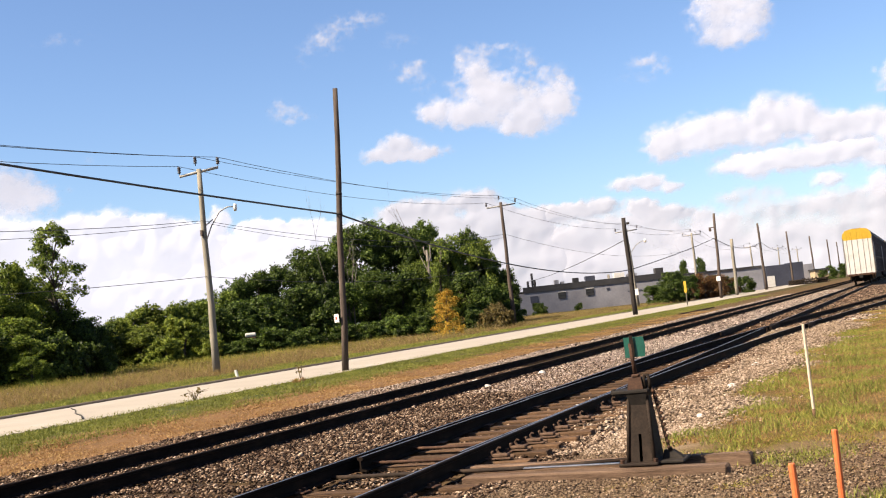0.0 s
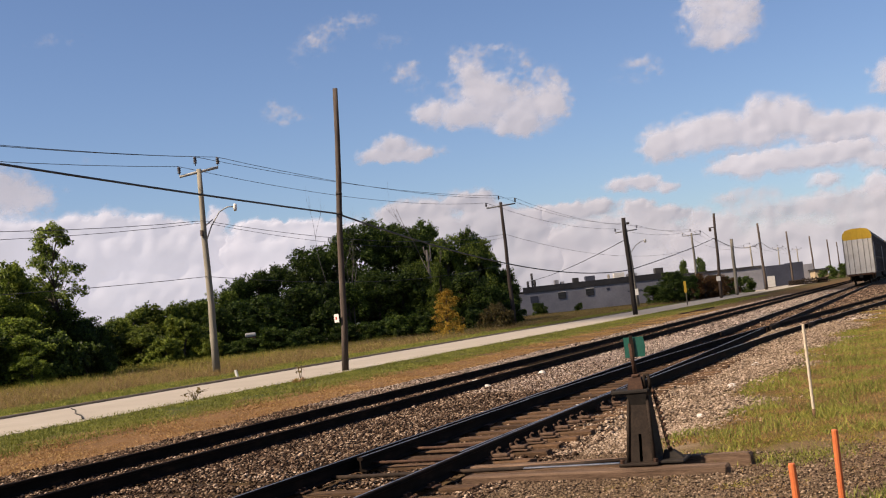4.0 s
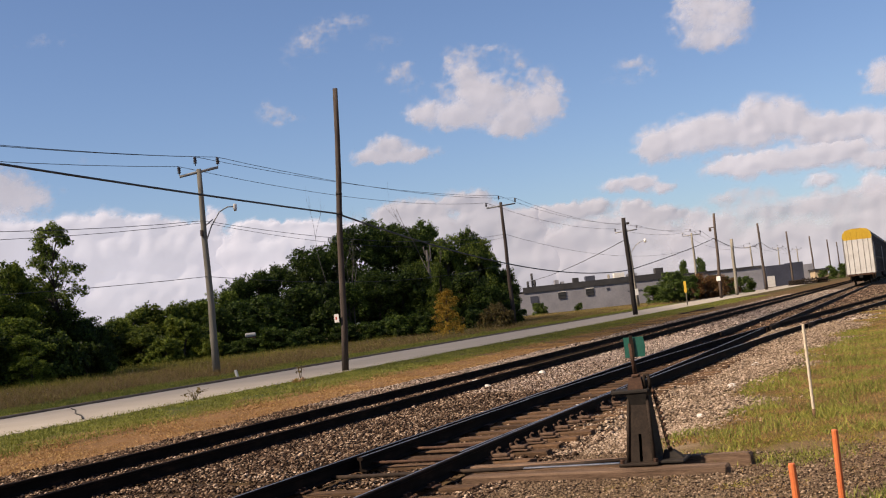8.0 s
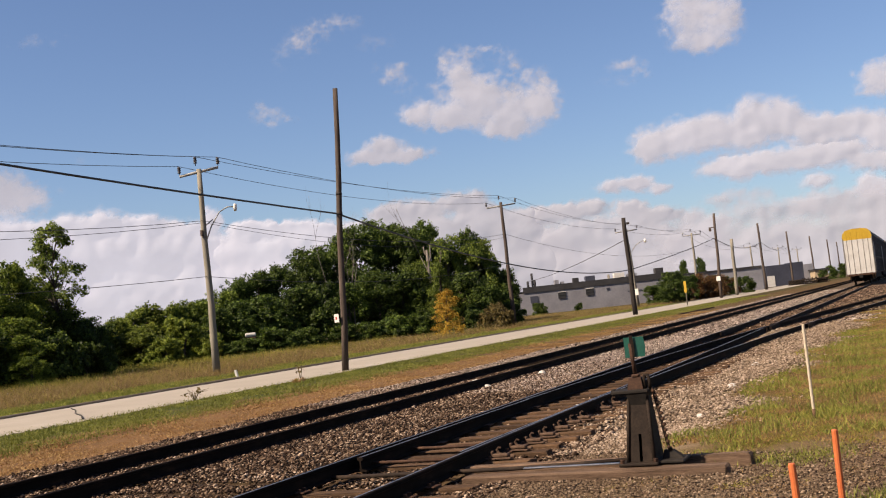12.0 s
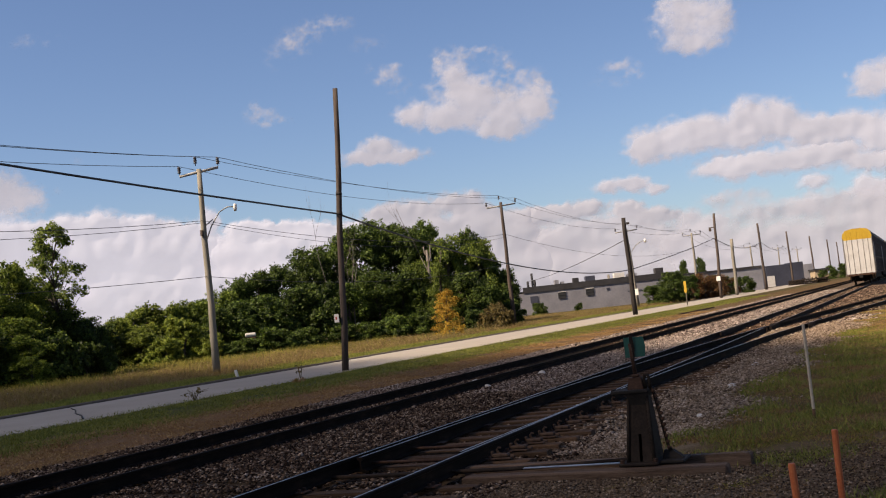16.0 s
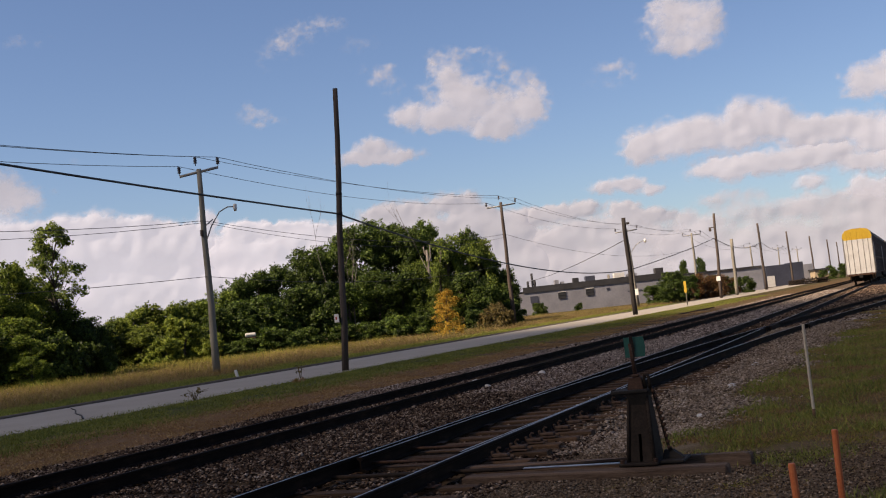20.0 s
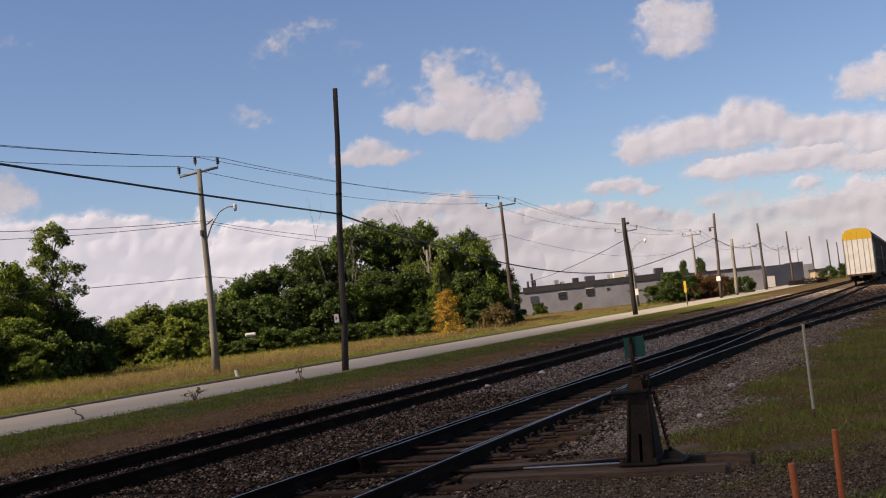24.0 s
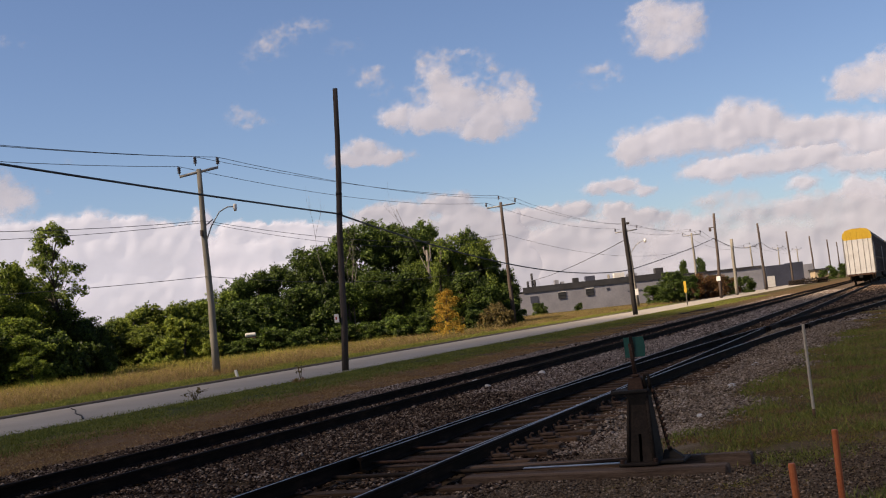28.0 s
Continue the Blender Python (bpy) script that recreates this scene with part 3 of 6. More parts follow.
# ---- switch stand ----
stand = thing("switch_stand", "blackened iron railway switch stand with a green target", "switch stand", m=pose(-2.70, 11.06, 0.04))


def frustum(bm, x0, x1, y0, y1, z0, X0, X1, Y0, Y1, Z1):
    a = [bm.verts.new(p) for p in ((x0, y0, z0), (x1, y0, z0), (x1, y1, z0), (x0, y1, z0))]
    b = [bm.verts.new(p) for p in ((X0, Y0, Z1), (X1, Y0, Z1), (X1, Y1, Z1), (X0, Y1, Z1))]
    bm.faces.new(a[::-1])
    bm.faces.new(b)
    for k in range(4):
        bm.faces.new((a[k], a[(k + 1) % 4], b[(k + 1) % 4], b[k]))


def panel(bm, low, high, z0, z1, thick):
    """A leaning plate between two lines in plan, low at z0 and high at z1, thick to its inner side."""
    (x0, y0), (x1, y1) = low
    (X0, Y0), (X1, Y1) = high
    nx, ny = y1 - y0, x0 - x1
    k = thick / math.hypot(nx, ny)
    nx, ny = nx * k, ny * k
    v = [bm.verts.new(p) for p in ((x0, y0, z0), (x1, y1, z0), (X1, Y1, z1), (X0, Y0, z1), (x0 - nx, y0 - ny, z0), (x1 - nx, y1 - ny, z0), (X1 - nx, Y1 - ny, z1), (X0 - nx, Y0 - ny, z1))]
    for q in ((0, 1, 2, 3), (7, 6, 5, 4), (0, 4, 5, 1), (1, 5, 6, 2), (2, 6, 7, 3), (3, 7, 4, 0)):
        bm.faces.new([v[i] for i in q])


bm = bmesh.new()
add_box(bm, -0.22, -0.30, 0.0, 0.17, 0.34, 0.03, 0.008)
part("base_plate", bm_mesh("base_plate", bm, IRON), stand, "flat iron foot plate")
for sx, sy in ((-0.19, -0.26), (0.14, -0.26), (-0.19, 0.30), (0.14, 0.30)):
    bm = bmesh.new()
    add_tube(bm, [(sx, sy, 0.025), (sx, sy, 0.065)], 0.024, 6)
    part("bolt", bm_mesh("bolt", bm, RUST), stand)
# the pedestal: a tapering hollow casting with a slot in its front
F0, F1, B0, B1 = (-0.145, -0.20), (0.115, -0.20), (-0.145, 0.22), (0.115, 0.22)
f0, f1, g0, g1 = (-0.10, -0.09), (0.085, -0.09), (-0.10, 0.10), (0.085, 0.10)


def mid(p, q, k):
    return (p[0] + (q[0] - p[0]) * k, p[1] + (q[1] - p[1]) * k)


bm = bmesh.new()
panel(bm, (F0, mid(F0, F1, 0.44)), (f0, mid(f0, f1, 0.44)), 0.03, 0.66, 0.022)
panel(bm, (mid(F0, F1, 0.56), F1), (mid(f0, f1, 0.56), f1), 0.03, 0.66, 0.022)
panel(bm, (mid(mid(F0, F1, 0.44), mid(f0, f1, 0.44), 0.42), mid(mid(F0, F1, 0.56), mid(f0, f1, 0.56), 0.42)), (mid(f0, f1, 0.44), mid(f0, f1, 0.56)), 0.295, 0.66, 0.022)
part("front_panel", bm_mesh("front_panel", bm, IRON), stand, "rusty front of the casting with a slot")
for nm, lo, hi in (("side_panel", (F1, B1), (f1, g1)), ("side_panel", (B0, F0), (g0, f0)), ("back_panel", (B1, B0), (g1, g0))):
    bm = bmesh.new()
    panel(bm, lo, hi, 0.03, 0.66, 0.022)
    part(nm, bm_mesh(nm, bm, IRON), stand)
for lo, hi in ((F0, f0), (F1, f1)):
    part("corner_rib", tube("corner_rib", [(lo[0], lo[1], 0.03), (hi[0], hi[1], 0.66)], [0.022, 0.018], IRON, 6), stand)
# the table's underside shadow is put into this neck's dark colour
bm = bmesh.new()
frustum(bm, -0.075, 0.06, -0.10, 0.10, 0.56, -0.115, 0.10, -0.14, 0.14, 0.69)
part("hood", bm_mesh("hood", bm, STEELDARK), stand, "flared neck coloured dark for the shade under the table")
bm = bmesh.new()
add_box(bm, -0.26, -0.15, 0.69, 0.115, 0.15, 0.725, 0.008)
add_box(bm, -0.285, -0.045, 0.675, -0.24, 0.045, 0.735, 0.01)
part("table", bm_mesh("table", bm, STEELDARK), stand, "notched lever table")
bm = bmesh.new()
frustum(bm, -0.105, 0.055, -0.075, 0.075, 0.725, -0.085, 0.04, -0.06, 0.06, 0.84)
add_box(bm, -0.06, -0.04, 0.84, 0.02, 0.04, 0.875, 0.012)
part("cap", bm_mesh("cap", bm, RUST), stand, "rusty spindle cap")
bm = bmesh.new()
add_tube(bm, [(0.07, -0.03, 0.70), (0.062, -0.03, 0.80), (0.075, -0.03, 0.865), (0.105, -0.03, 0.855), (0.118, -0.03, 0.80), (0.112, -0.03, 0.72)], 0.019, 8)
part("lever_latch", bm_mesh("lever_latch", bm, IRON, True), stand, "hooked lever latch")
part("spindle", tube("spindle", [(-0.025, 0, 0.86), (-0.045, 0, 1.18)], [0.022, 0.019], RUST, 8), stand, "round target spindle")
bm = bmesh.new()
add_tube(bm, [(0.12, -0.02, 0.74), (0.15, -0.03, 0.66), (0.185, -0.03, 0.42), (0.225, -0.03, 0.16), (0.25, -0.03, 0.10)], [0.018, 0.018, 0.016, 0.015, 0.022], 8)
part("throw_lever", bm_mesh("throw_lever", bm, IRON, True), stand, "throw lever hanging down")
for k in range(11):
    a = Vector((0.145, -0.05, 0.70)).lerp(Vector((0.235, -0.05, 0.14)), k / 10)
    bm = bmesh.new()
    bmesh.ops.create_icosphere(bm, subdivisions=1, radius=0.021)
    part("chain_link", bm_mesh("chain_link", bm, RUST), stand, "", pose(a.x + 0.02 * math.sin(math.pi * k / 10), a.y, a.z))
# added dark foot that stands in for the stand's shadow on the timbers
bm = bmesh.new()
add_box(bm, 0.17, -0.20, 0.0, 0.40, 0.16, 0.03, 0.008)
frustum(bm, 0.165, 0.37, -0.06, 0.05, 0.03, 0.18, 0.27, -0.04, 0.03, 0.11)
part("lever_rest", bm_mesh("lever_rest", bm, STEELDARK), stand, "dark foot added where the stand's shadow lies on the timbers")


def target_plate(w, h, z):
    bm = bmesh.new()
    pts = [(-w, -h), (w, -h), (w + 0.012, 0), (w, h), (-w, h), (-w - 0.0, 0)]
    a = [bm.verts.new((x, -0.003, z + q)) for x, q in pts]
    b = [bm.verts.new((x, 0.003, z + q)) for x, q in pts]
    bm.faces.new(a)
    bm.faces.new(b[::-1])
    for k in range(6):
        bm.faces.new((a[k], b[k], b[(k + 1) % 6], a[(k + 1) % 6]))
    return bm


target = part("target", bm_mesh("target", target_plate(0.098, 0.10, 1.14), GREEN), stand, "green square target plate", pose(-0.01, 0.02, 0, 0, 0, 8))
part("target_vane", bm_mesh("target_vane", target_plate(0.016, 0.13, 1.13), IRON), stand, "narrow vane seen on edge", pose(-0.03, -0.01, 0, 0, 0, 20))

# ---- stakes ----
def stake(name, x, y, tx, ty, h, r, mat, label, tip=None):
    ob = thing(name, label, "stake", m=pose(x, y, -0.02))
    bm = bmesh.new()
    add_tube(bm, [(0, 0, -0.1), (tx * 0.5, ty * 0.5, h * 0.5), (tx, ty, h - 0.01), (tx, ty, h)], [r, r, r, r * 0.85], 10)
    part("shaft", bm_mesh("shaft", bm, mat, False), ob)
    if tip:
        bm = bmesh.new()
        add_tube(bm, [(tx, ty, h - 0.10), (tx, ty, h + 0.004)], r * 1.08, 10)
        part("tip", bm_mesh("tip", bm, tip[0]), ob, tip[1])
    return ob


# ---- freight train ----
def freight_car(m):
    car = thing("autorack_car", "white and yellow covered freight car with dusty sides", "freight car", "train", m=m)
    L, W, Z0, Z1 = 27.0, 1.47, 1.05, 5.9
    prof = [(-W, Z0), (-W, 5.05), (-1.36, 5.45), (-1.08, 5.75), (-0.5, 5.88), (0.5, 5.88), (1.08, 5.75), (1.36, 5.45), (W, 5.05), (W, Z0)]
    n = len(prof)
    body = mesh_of("body", [(x, y, z) for y in (0.25, L - 0.25) for x, z in prof],
                   [tuple(range(n)), tuple(range(2 * n - 1, n - 1, -1))] + [(k, k + n, (k + 1) % n + n, (k + 1) % n) for k in range(n)], CARGREY)
    part("body", body, car)
    # ends: white doors below a yellow cap
    for y0, y1 in ((0.0, 0.25), (L - 0.25, L)):
        low = [(-W, Z0), (-W, 4.72), (W, 4.72), (W, Z0)]
        cap = [(-W, 4.72)] + prof[1:9] + [(W, 4.72)]
        for pr, mat, nm in ((low, CARWHITE, "end_wall"), (cap, YELLOW, "end_cap")):
            k = len(pr)
            me = mesh_of(nm, [(x, y, z) for y in (y0, y1) for x, z in pr], [tuple(range(k)), tuple(range(2 * k - 1, k - 1, -1))] + [(i, i + k, (i + 1) % k + k, (i + 1) % k) for i in range(k)], mat)
            part(nm, me, car, "white painted end" if mat is CARWHITE else "yellow cap above the end doors")
    for x in (-1.05, -0.55, 0.0, 0.55, 1.05):
        bm = bmesh.new()
        add_box(bm, x - 0.025, -0.035, Z0 + 0.1, x + 0.025, 0.0, 4.7, 0.008)
        part("door_rib", bm_mesh("door_rib", bm, CARRIB), car)
        bm = bmesh.new()
        add_box(bm, x - 0.02, -0.03, 4.74, x + 0.02, 0.0, 5.5, 0.008)
        part("cap_rib", bm_mesh("cap_rib", bm, YELLOW), car)
    for x0, x1, z0, z1 in ((-W, -W + 0.09, Z0, 4.9), (W - 0.09, W, Z0, 4.9)):
        bm = bmesh.new()
        add_box(bm, x0, -0.05, z0, x1, 0.02, z1, 0.01)
        part("corner_post", bm_mesh("corner_post", bm, CARRIB), car, "grimy corner post")
    for x in (-1.25, 1.25):
        bm = bmesh.new()
        add_tube(bm, [(x - 0.12, -0.07, Z0 + 0.1), (x - 0.12, -0.07, Z0 - 0.45), (x + 0.12, -0.07, Z0 - 0.45), (x + 0.12, -0.07, Z0 + 0.1)], 0.025, 6)
        part("step_iron", bm_mesh("step_iron", bm, RUST, True), car)
    bm = bmesh.new()
    add_box(bm, -1.3, -0.10, Z0 - 0.12, 1.3, 0.05, Z0 + 0.1, 0.02)
    part("end_sill", bm_mesh("end_sill", bm, RUST), car)
    for s in (-1, 1):
        for i in range(14):
            bm = bmesh.new()
            yy = 0.6 + i * (L - 1.2) / 13
            add_box(bm, s * W - 0.03, yy - 0.07, Z0, s * W + 0.05, yy + 0.07, 5.1, 0.012)
            part("side_post", bm_mesh("side_post", bm, CARGREY), car)
        for z in (Z0, 2.7, 4.1):
            bm = bmesh.new()
            add_box(bm, s * W - 0.02, 0.3, z, s * W + 0.04, L - 0.3, z + 0.14, 0.01)
            part("side_rail", bm_mesh("side_rail", bm, RUST), car)
    ladder = part("ladder", tube("ladder", [(W + 0.06, 0.35, 1.2), (W + 0.06, 0.35, 4.3)], 0.02, WHITE, 6), car, "white side ladder")
    part("stile", tube("stile", [(W + 0.06, 0.85, 1.2), (W + 0.06, 0.85, 4.3)], 0.02, WHITE, 6), ladder)
    for z in np.arange(1.3, 4.2, 0.4):
        part("rung", tube("rung", [(W + 0.06, 0.35, z), (W + 0.06, 0.85, z)], 0.018, WHITE, 6), ladder)
    for y in (-0.35, L - 0.35):
        bm = bmesh.new()
        add_box(bm, -0.13, y, 0.72, 0.13, y + 0.7, 0.98, 0.03)
        add_box(bm, -0.2, y - 0.05, 0.68, 0.2, y + 0.12, 1.02, 0.04)
        part("coupler", bm_mesh("coupler", bm, STEELDARK), car)
    bm = bmesh.new()
    add_box(bm, -1.25, 3.2, 0.55, 1.25, L - 3.2, Z0, 0.03)
    part("underframe", bm_mesh("underframe", bm, STEELDARK), car)
    for yc in (2.2, L - 2.2):
        bogie = part("bogie", box("bogie", -1.1, yc - 0.25, 0.5, 1.1, yc + 0.25, 0.95, STEELDARK, 0.03), car)
        for s in (-1, 1):
            part("side_frame", box("side_frame", s * 1.0 - 0.08, yc - 1.2, 0.38, s * 1.0 + 0.08, yc + 1.2, 0.70, STEELDARK, 0.03), bogie)
        for yw in (yc - 0.85, yc + 0.85):
            part("axle", tube("axle", [(-0.75, yw, 0.42), (0.75, yw, 0.42)], 0.08, STEELDARK, 8), bogie)
            for s in (-1, 1):
                part("wheel", tube("wheel", [(s * 0.72, yw, 0.42), (s * 0.82, yw, 0.42)], 0.42, STEELDARK, 20), bogie)
    return car


B_MID = 0.5 * (B_NEAR + B_FAR)
car = freight_car(pose(B_MID, 124.5, 0.17))
for k in (1, 2, 3):
    copy_thing(car, pose(B_MID, 124.5 + 27.7 * k, 0.17))


# ---- poles and wires ----
def pole(name, label, base, top, r0, r1, mat, group):
    """A round timber pole from its base to its top, dressed with what the caller adds."""
    ob = thing(name, label, "utility pole", group, m=pose(base[0], base[1], -0.05))
    d = Vector((top[0] - base[0], top[1] - base[1], top[2] + 0.05))
    n = 6
    bm = bmesh.new()
    add_tube(bm, [d * (k / n) + Vector((0.03 * math.sin(k * 1.7 + base[1]), 0, 0)) * (0 < k < n) for k in range(n + 1)], [r0 + (r1 - r0) * k / n for k in range(n + 1)], 12)
    part("shaft", bm_mesh("shaft", bm, mat, True), ob)
    return ob, d


def insulator(h):
    bm = bmesh.new()
    add_tube(bm, [(0, 0, 0), (0, 0, h * 0.3)], 0.02, 6)
    for k in range(3):
        z = h * (0.25 + 0.22 * k)
        add_tube(bm, [(0, 0, z), (0, 0, z + h * 0.1), (0, 0, z + h * 0.22)], [0.10, 0.085, 0.05], 10)
    return bm_mesh("insulator", bm, PORCELAIN, True)


def crossarm(ob, d, drop, half, rise, mat, ins, label):
    """A crossarm across the line with an insulator at each end and one on the pole's top."""
    c = d + Vector((0, 0, -drop))
    a, b = c + Vector((-half, -half * 0.68, -rise)), c + Vector((half, half * 0.68, rise))
    part("crossarm", tube("crossarm", [a, c, b], 0.07, mat, 6), ob, label)
    for p in (a, b):
        part("insulator", ins, ob, "", pose(p.x, p.y, p.z + 0.05))
    part("insulator", ins, ob, "", pose(d.x - 0.12, d.y - 0.08, d.z + 0.18))
    return [Vector(p) + Vector((0, 0, 0.05 + 0.48)) for p in (a, b)] + [d + Vector((-0.12, -0.08, 0.66))]


def plate(ob, at, w, h, mat, label, name="sign_plate"):
    bm = bmesh.new()
    add_box(bm, -w / 2, -0.006, -h / 2, w / 2, 0.006, h / 2, 0.004)
    return part(name, bm_mesh(name, bm, mat), ob, label, pose(*at, 0, 0, -12))


INS = insulator(0.52)
UTIL, RAILSIDE = "power line poles", "trackside telegraph poles"
POLE_1, POLE_3 = (-33.46, 48.17), (-36.05, 101.31)
p1, d1 = pole("utility_pole", "pale wooden power pole with a crossarm and street lamp", POLE_1, (-33.4, 48.2, 10.55), 0.20, 0.125, POLEGREY, UTIL)
w1 = crossarm(p1, d1, 0.15, 0.82, 0.17, PALEARM, INS, "pale wooden crossarm")
bm = bmesh.new()
arm = [(0.05, 0.05, 6.75), (0.35, 0.25, 7.6), (0.75, 0.5, 8.3), (1.1, 0.75, 8.52), (1.45, 0.98, 8.5)]
add_tube(bm, arm, 0.032, 8)
add_tube(bm, [(0.05, 0.05, 7.6), (0.45, 0.3, 7.95)], 0.03, 6)
lamp_arm = part("lamp_arm", bm_mesh("lamp_arm", bm, PALEARM, True), p1, "curved pale lamp bracket")
bm = bmesh.new()
add_tube(bm, [(1.42, 0.96, 8.66), (1.42, 0.96, 8.6), (1.42, 0.96, 8.4), (1.42, 0.96, 8.28)], [0.04, 0.10, 0.095, 0.06], 12)
part("lamp_head", bm_mesh("lamp_head", bm, WHITE, True), p1, "white street lamp head")
bm = bmesh.new()
add_box(bm, -0.05, -0.24, 7.1, 0.10, -0.12, 7.42, 0.02)
part("bracket_box", bm_mesh("bracket_box", bm, POLEWOOD), p1)
p3, d3 = pole("utility_pole", "weathered wooden power pole with a crossarm", POLE_3, (-36.1, 101.3, 11.9), 0.22, 0.13, POLEWOOD, UTIL)
w3 = crossarm(p3, d3, 0.35, 1.2, 0.12, PALEARM, INS, "wooden crossarm")
w5 = []
for x, y, h in ((-31.0, 171.1, 10.4), (-32.6, 246.6, 9.8), (-32.9, 300.8, 10.2), (-33.3, 354.9, 10.6)):
    pp, dd = pole("utility_pole", "pale distant power pole with a crossarm", (x, y), (x, y, h - 0.4), 0.22, 0.14, POLEGREY, UTIL)
    w5.append((Vector((x, y, -0.05)), crossarm(pp, dd, 0.3, 1.2, 0.05, PALEARM, INS, "wooden crossarm")))

POLE_2, POLE_4, POLE_7 = (-20.37, 37.65), (-21.75, 90.78), (-33.1, 140.1)
p2, d2 = pole("telegraph_pole", "tall bare weathered pole with a white notice", POLE_2, (-19.74, 37.98, 10.82), 0.135, 0.095, POLEWOOD, RAILSIDE)
RED = surface("faded_red_mark", (0.273, 0.0468, 0.039), (0.351, 0.0702, 0.0546), (0.39, 0.1092, 0.0858), 8.0)
sp = plate(p2, (-0.06, -0.15, 2.07), 0.23, 0.32, WHITE, "white notice with a red mark")
part("red_mark", box("red_mark", -0.05, -0.012, -0.06, 0.02, -0.007, 0.06, RED), sp)
for z in (5.98, 6.75):
    bm = bmesh.new()
    add_tube(bm, [(0.0, 0.0, z), (0.0, 0.0, z + 0.09)], 0.122, 10)
    part("band", bm_mesh("band", bm, POLEDARK, True), p2, "dark steel band", Matrix.Translation(Vector((d2.x * z / 10.8, d2.y * z / 10.8, 0))))
p4, d4 = pole("telegraph_pole", "tarred black pole with a white notice", POLE_4, (-21.83, 90.76, 8.06), 0.21, 0.165, POLEDARK, RAILSIDE)
plate(p4, (0.36, -0.22, 1.93), 0.30, 0.52, WHITE, "white notice")
bm = bmesh.new()
add_box(bm, 0.1, -0.08, 7.55, 0.36, 0.08, 7.72, 0.03)
part("bracket", bm_mesh("bracket", bm, POLEDARK), p4)
p7, d7 = pole("utility_pole", "pale wooden power pole with a crossarm and street lamp", POLE_7, (-33.5, 140.0, 10.1), 0.23, 0.13, POLEGREY, UTIL)
w7 = crossarm(p7, d7, 0.3, 1.2, 0.1, PALEARM, INS, "wooden crossarm")
part("lamp_arm", tube("lamp_arm", [(-0.1, 0, 7.1), (0.5, 0.2, 7.9), (1.2, 0.45, 8.35), (1.7, 0.65, 8.4)], 0.045, PALEARM, 8), p7, "curved pale lamp bracket")
part("lamp_head", tube("lamp_head", [(1.7, 0.65, 8.62), (1.7, 0.65, 8.5), (1.7, 0.65, 8.25), (1.7, 0.65, 8.12)], [0.06, 0.17, 0.16, 0.09], WHITE, 12), p7, "white street lamp head")
p5, d5 = pole("telegraph_pole", "tall bare weathered pole with a white notice", (-23.81, 147.07), (-23.5, 147.12, 11.0), 0.21, 0.15, POLEWOOD, RAILSIDE)
plate(p5, (-0.05, -0.26, 2.6), 0.55, 0.6, WHITE, "white notice")
bm = bmesh.new()
add_box(bm, -0.55, -0.08, 9.2, 0.25, 0.08, 9.32, 0.02)
add_box(bm, -0.55, -0.15, 8.8, -0.25, 0.15, 9.2, 0.05)
part("bracket", bm_mesh("bracket", bm, POLEWOOD), p5)
p6, d6 = pole("telegraph_pole", "stout pale stub pole beside the road", (-23.88, 161.26), (-23.77, 161.28, 8.0), 0.25, 0.22, POLEGREY, RAILSIDE)
far_rs = []
for x, y, h in ((-24.7, 200.9, 11.7), (-25.5, 254.9, 11.8), (-24.9, 304.0, 11.8), (-24.1, 353.2, 11.8), (-24.5, 402.0, 12.0)):
    pp, dd = pole("telegraph_pole", "distant bare weathered pole", (x, y), (x - 0.2, y, h), 0.24, 0.17, POLEWOOD, RAILSIDE)
    far_rs.append((x, y, h))


def sagging(a, b, sag, n=16):
    a, b = Vector(a), Vector(b)
    return [a.lerp(b, k / n) - Vector((0, 0, 4 * sag * (k / n) * (1 - k / n))) for k in range(n + 1)]


def cable(name, spans, r, label):
    """One line over several poles: each span is a part of its own."""
    ob = thing(name, label, "cable", "overhead cables")
    for a, b, sag in spans:
        bm = bmesh.new()
        add_tube(bm, sagging(a, b, sag), r, 6)
        part("span", bm_mesh("span", bm, WIRE, True), ob)
    return ob


b1, b3, b7 = (Vector((*q, -0.05)) for q in (POLE_1, POLE_3, POLE_7))
for k in range(3):
    a, c, m, e = w1[k] + b1, w3[k] + b3, w7[k] + b7, w5[0][0] + w5[0][1][k]
    spans = [(a + Vector((0.2, -58, 0.2 + (0.0, 0.0, 0.5)[k])), a, 1.25), (a, c, (0.75, 0.65, 0.55)[k]), (c, m, 0.7), (m, e, 0.5)]
    for (q0, s0), (q1, s1) in zip(w5, w5[1:]):
        spans.append((q0 + s0[k], q1 + s1[k], 1.6))
    cable("power_cable", spans, 0.015, "thin sagging power line between the poles")
cable("thick_cable", [((-20.6, -20.0, 9.0), (-20.12, 37.78, 6.0), 0.4), ((-20.12, 37.78, 6.0), (-21.73, 90.78, 3.75), 1.05), ((-21.73, 90.78, 3.75), (-23.8, 147.07, 7.8), 0.15),
                      ((-23.8, 147.07, 7.8), (-24.7, 200.9, 8.4), 1.2), ((-24.7, 200.9, 8.4), (-25.5, 254.9, 8.6), 1.2)], 0.036, "thick black cable slung along the trackside poles")
cable("phone_cable", [((-33.5, -8, 8.6), (-33.35, 48.1, 7.85), 1.5), ((-33.35, 48.1, 7.85), (-36.05, 101.3, 8.8), 0.9), ((-36.05, 101.3, 8.8), (-31.0, 171, 7.6), 1.6)], 0.014, "thin sagging phone line on the power poles")
cable("phone_cable", [((-33.5, -8, 7.9), (-33.35, 48.1, 7.75), 1.6), ((-33.35, 48.1, 7.75), (-36.05, 101.3, 8.5), 1.1)], 0.012, "thin sagging phone line on the power poles")
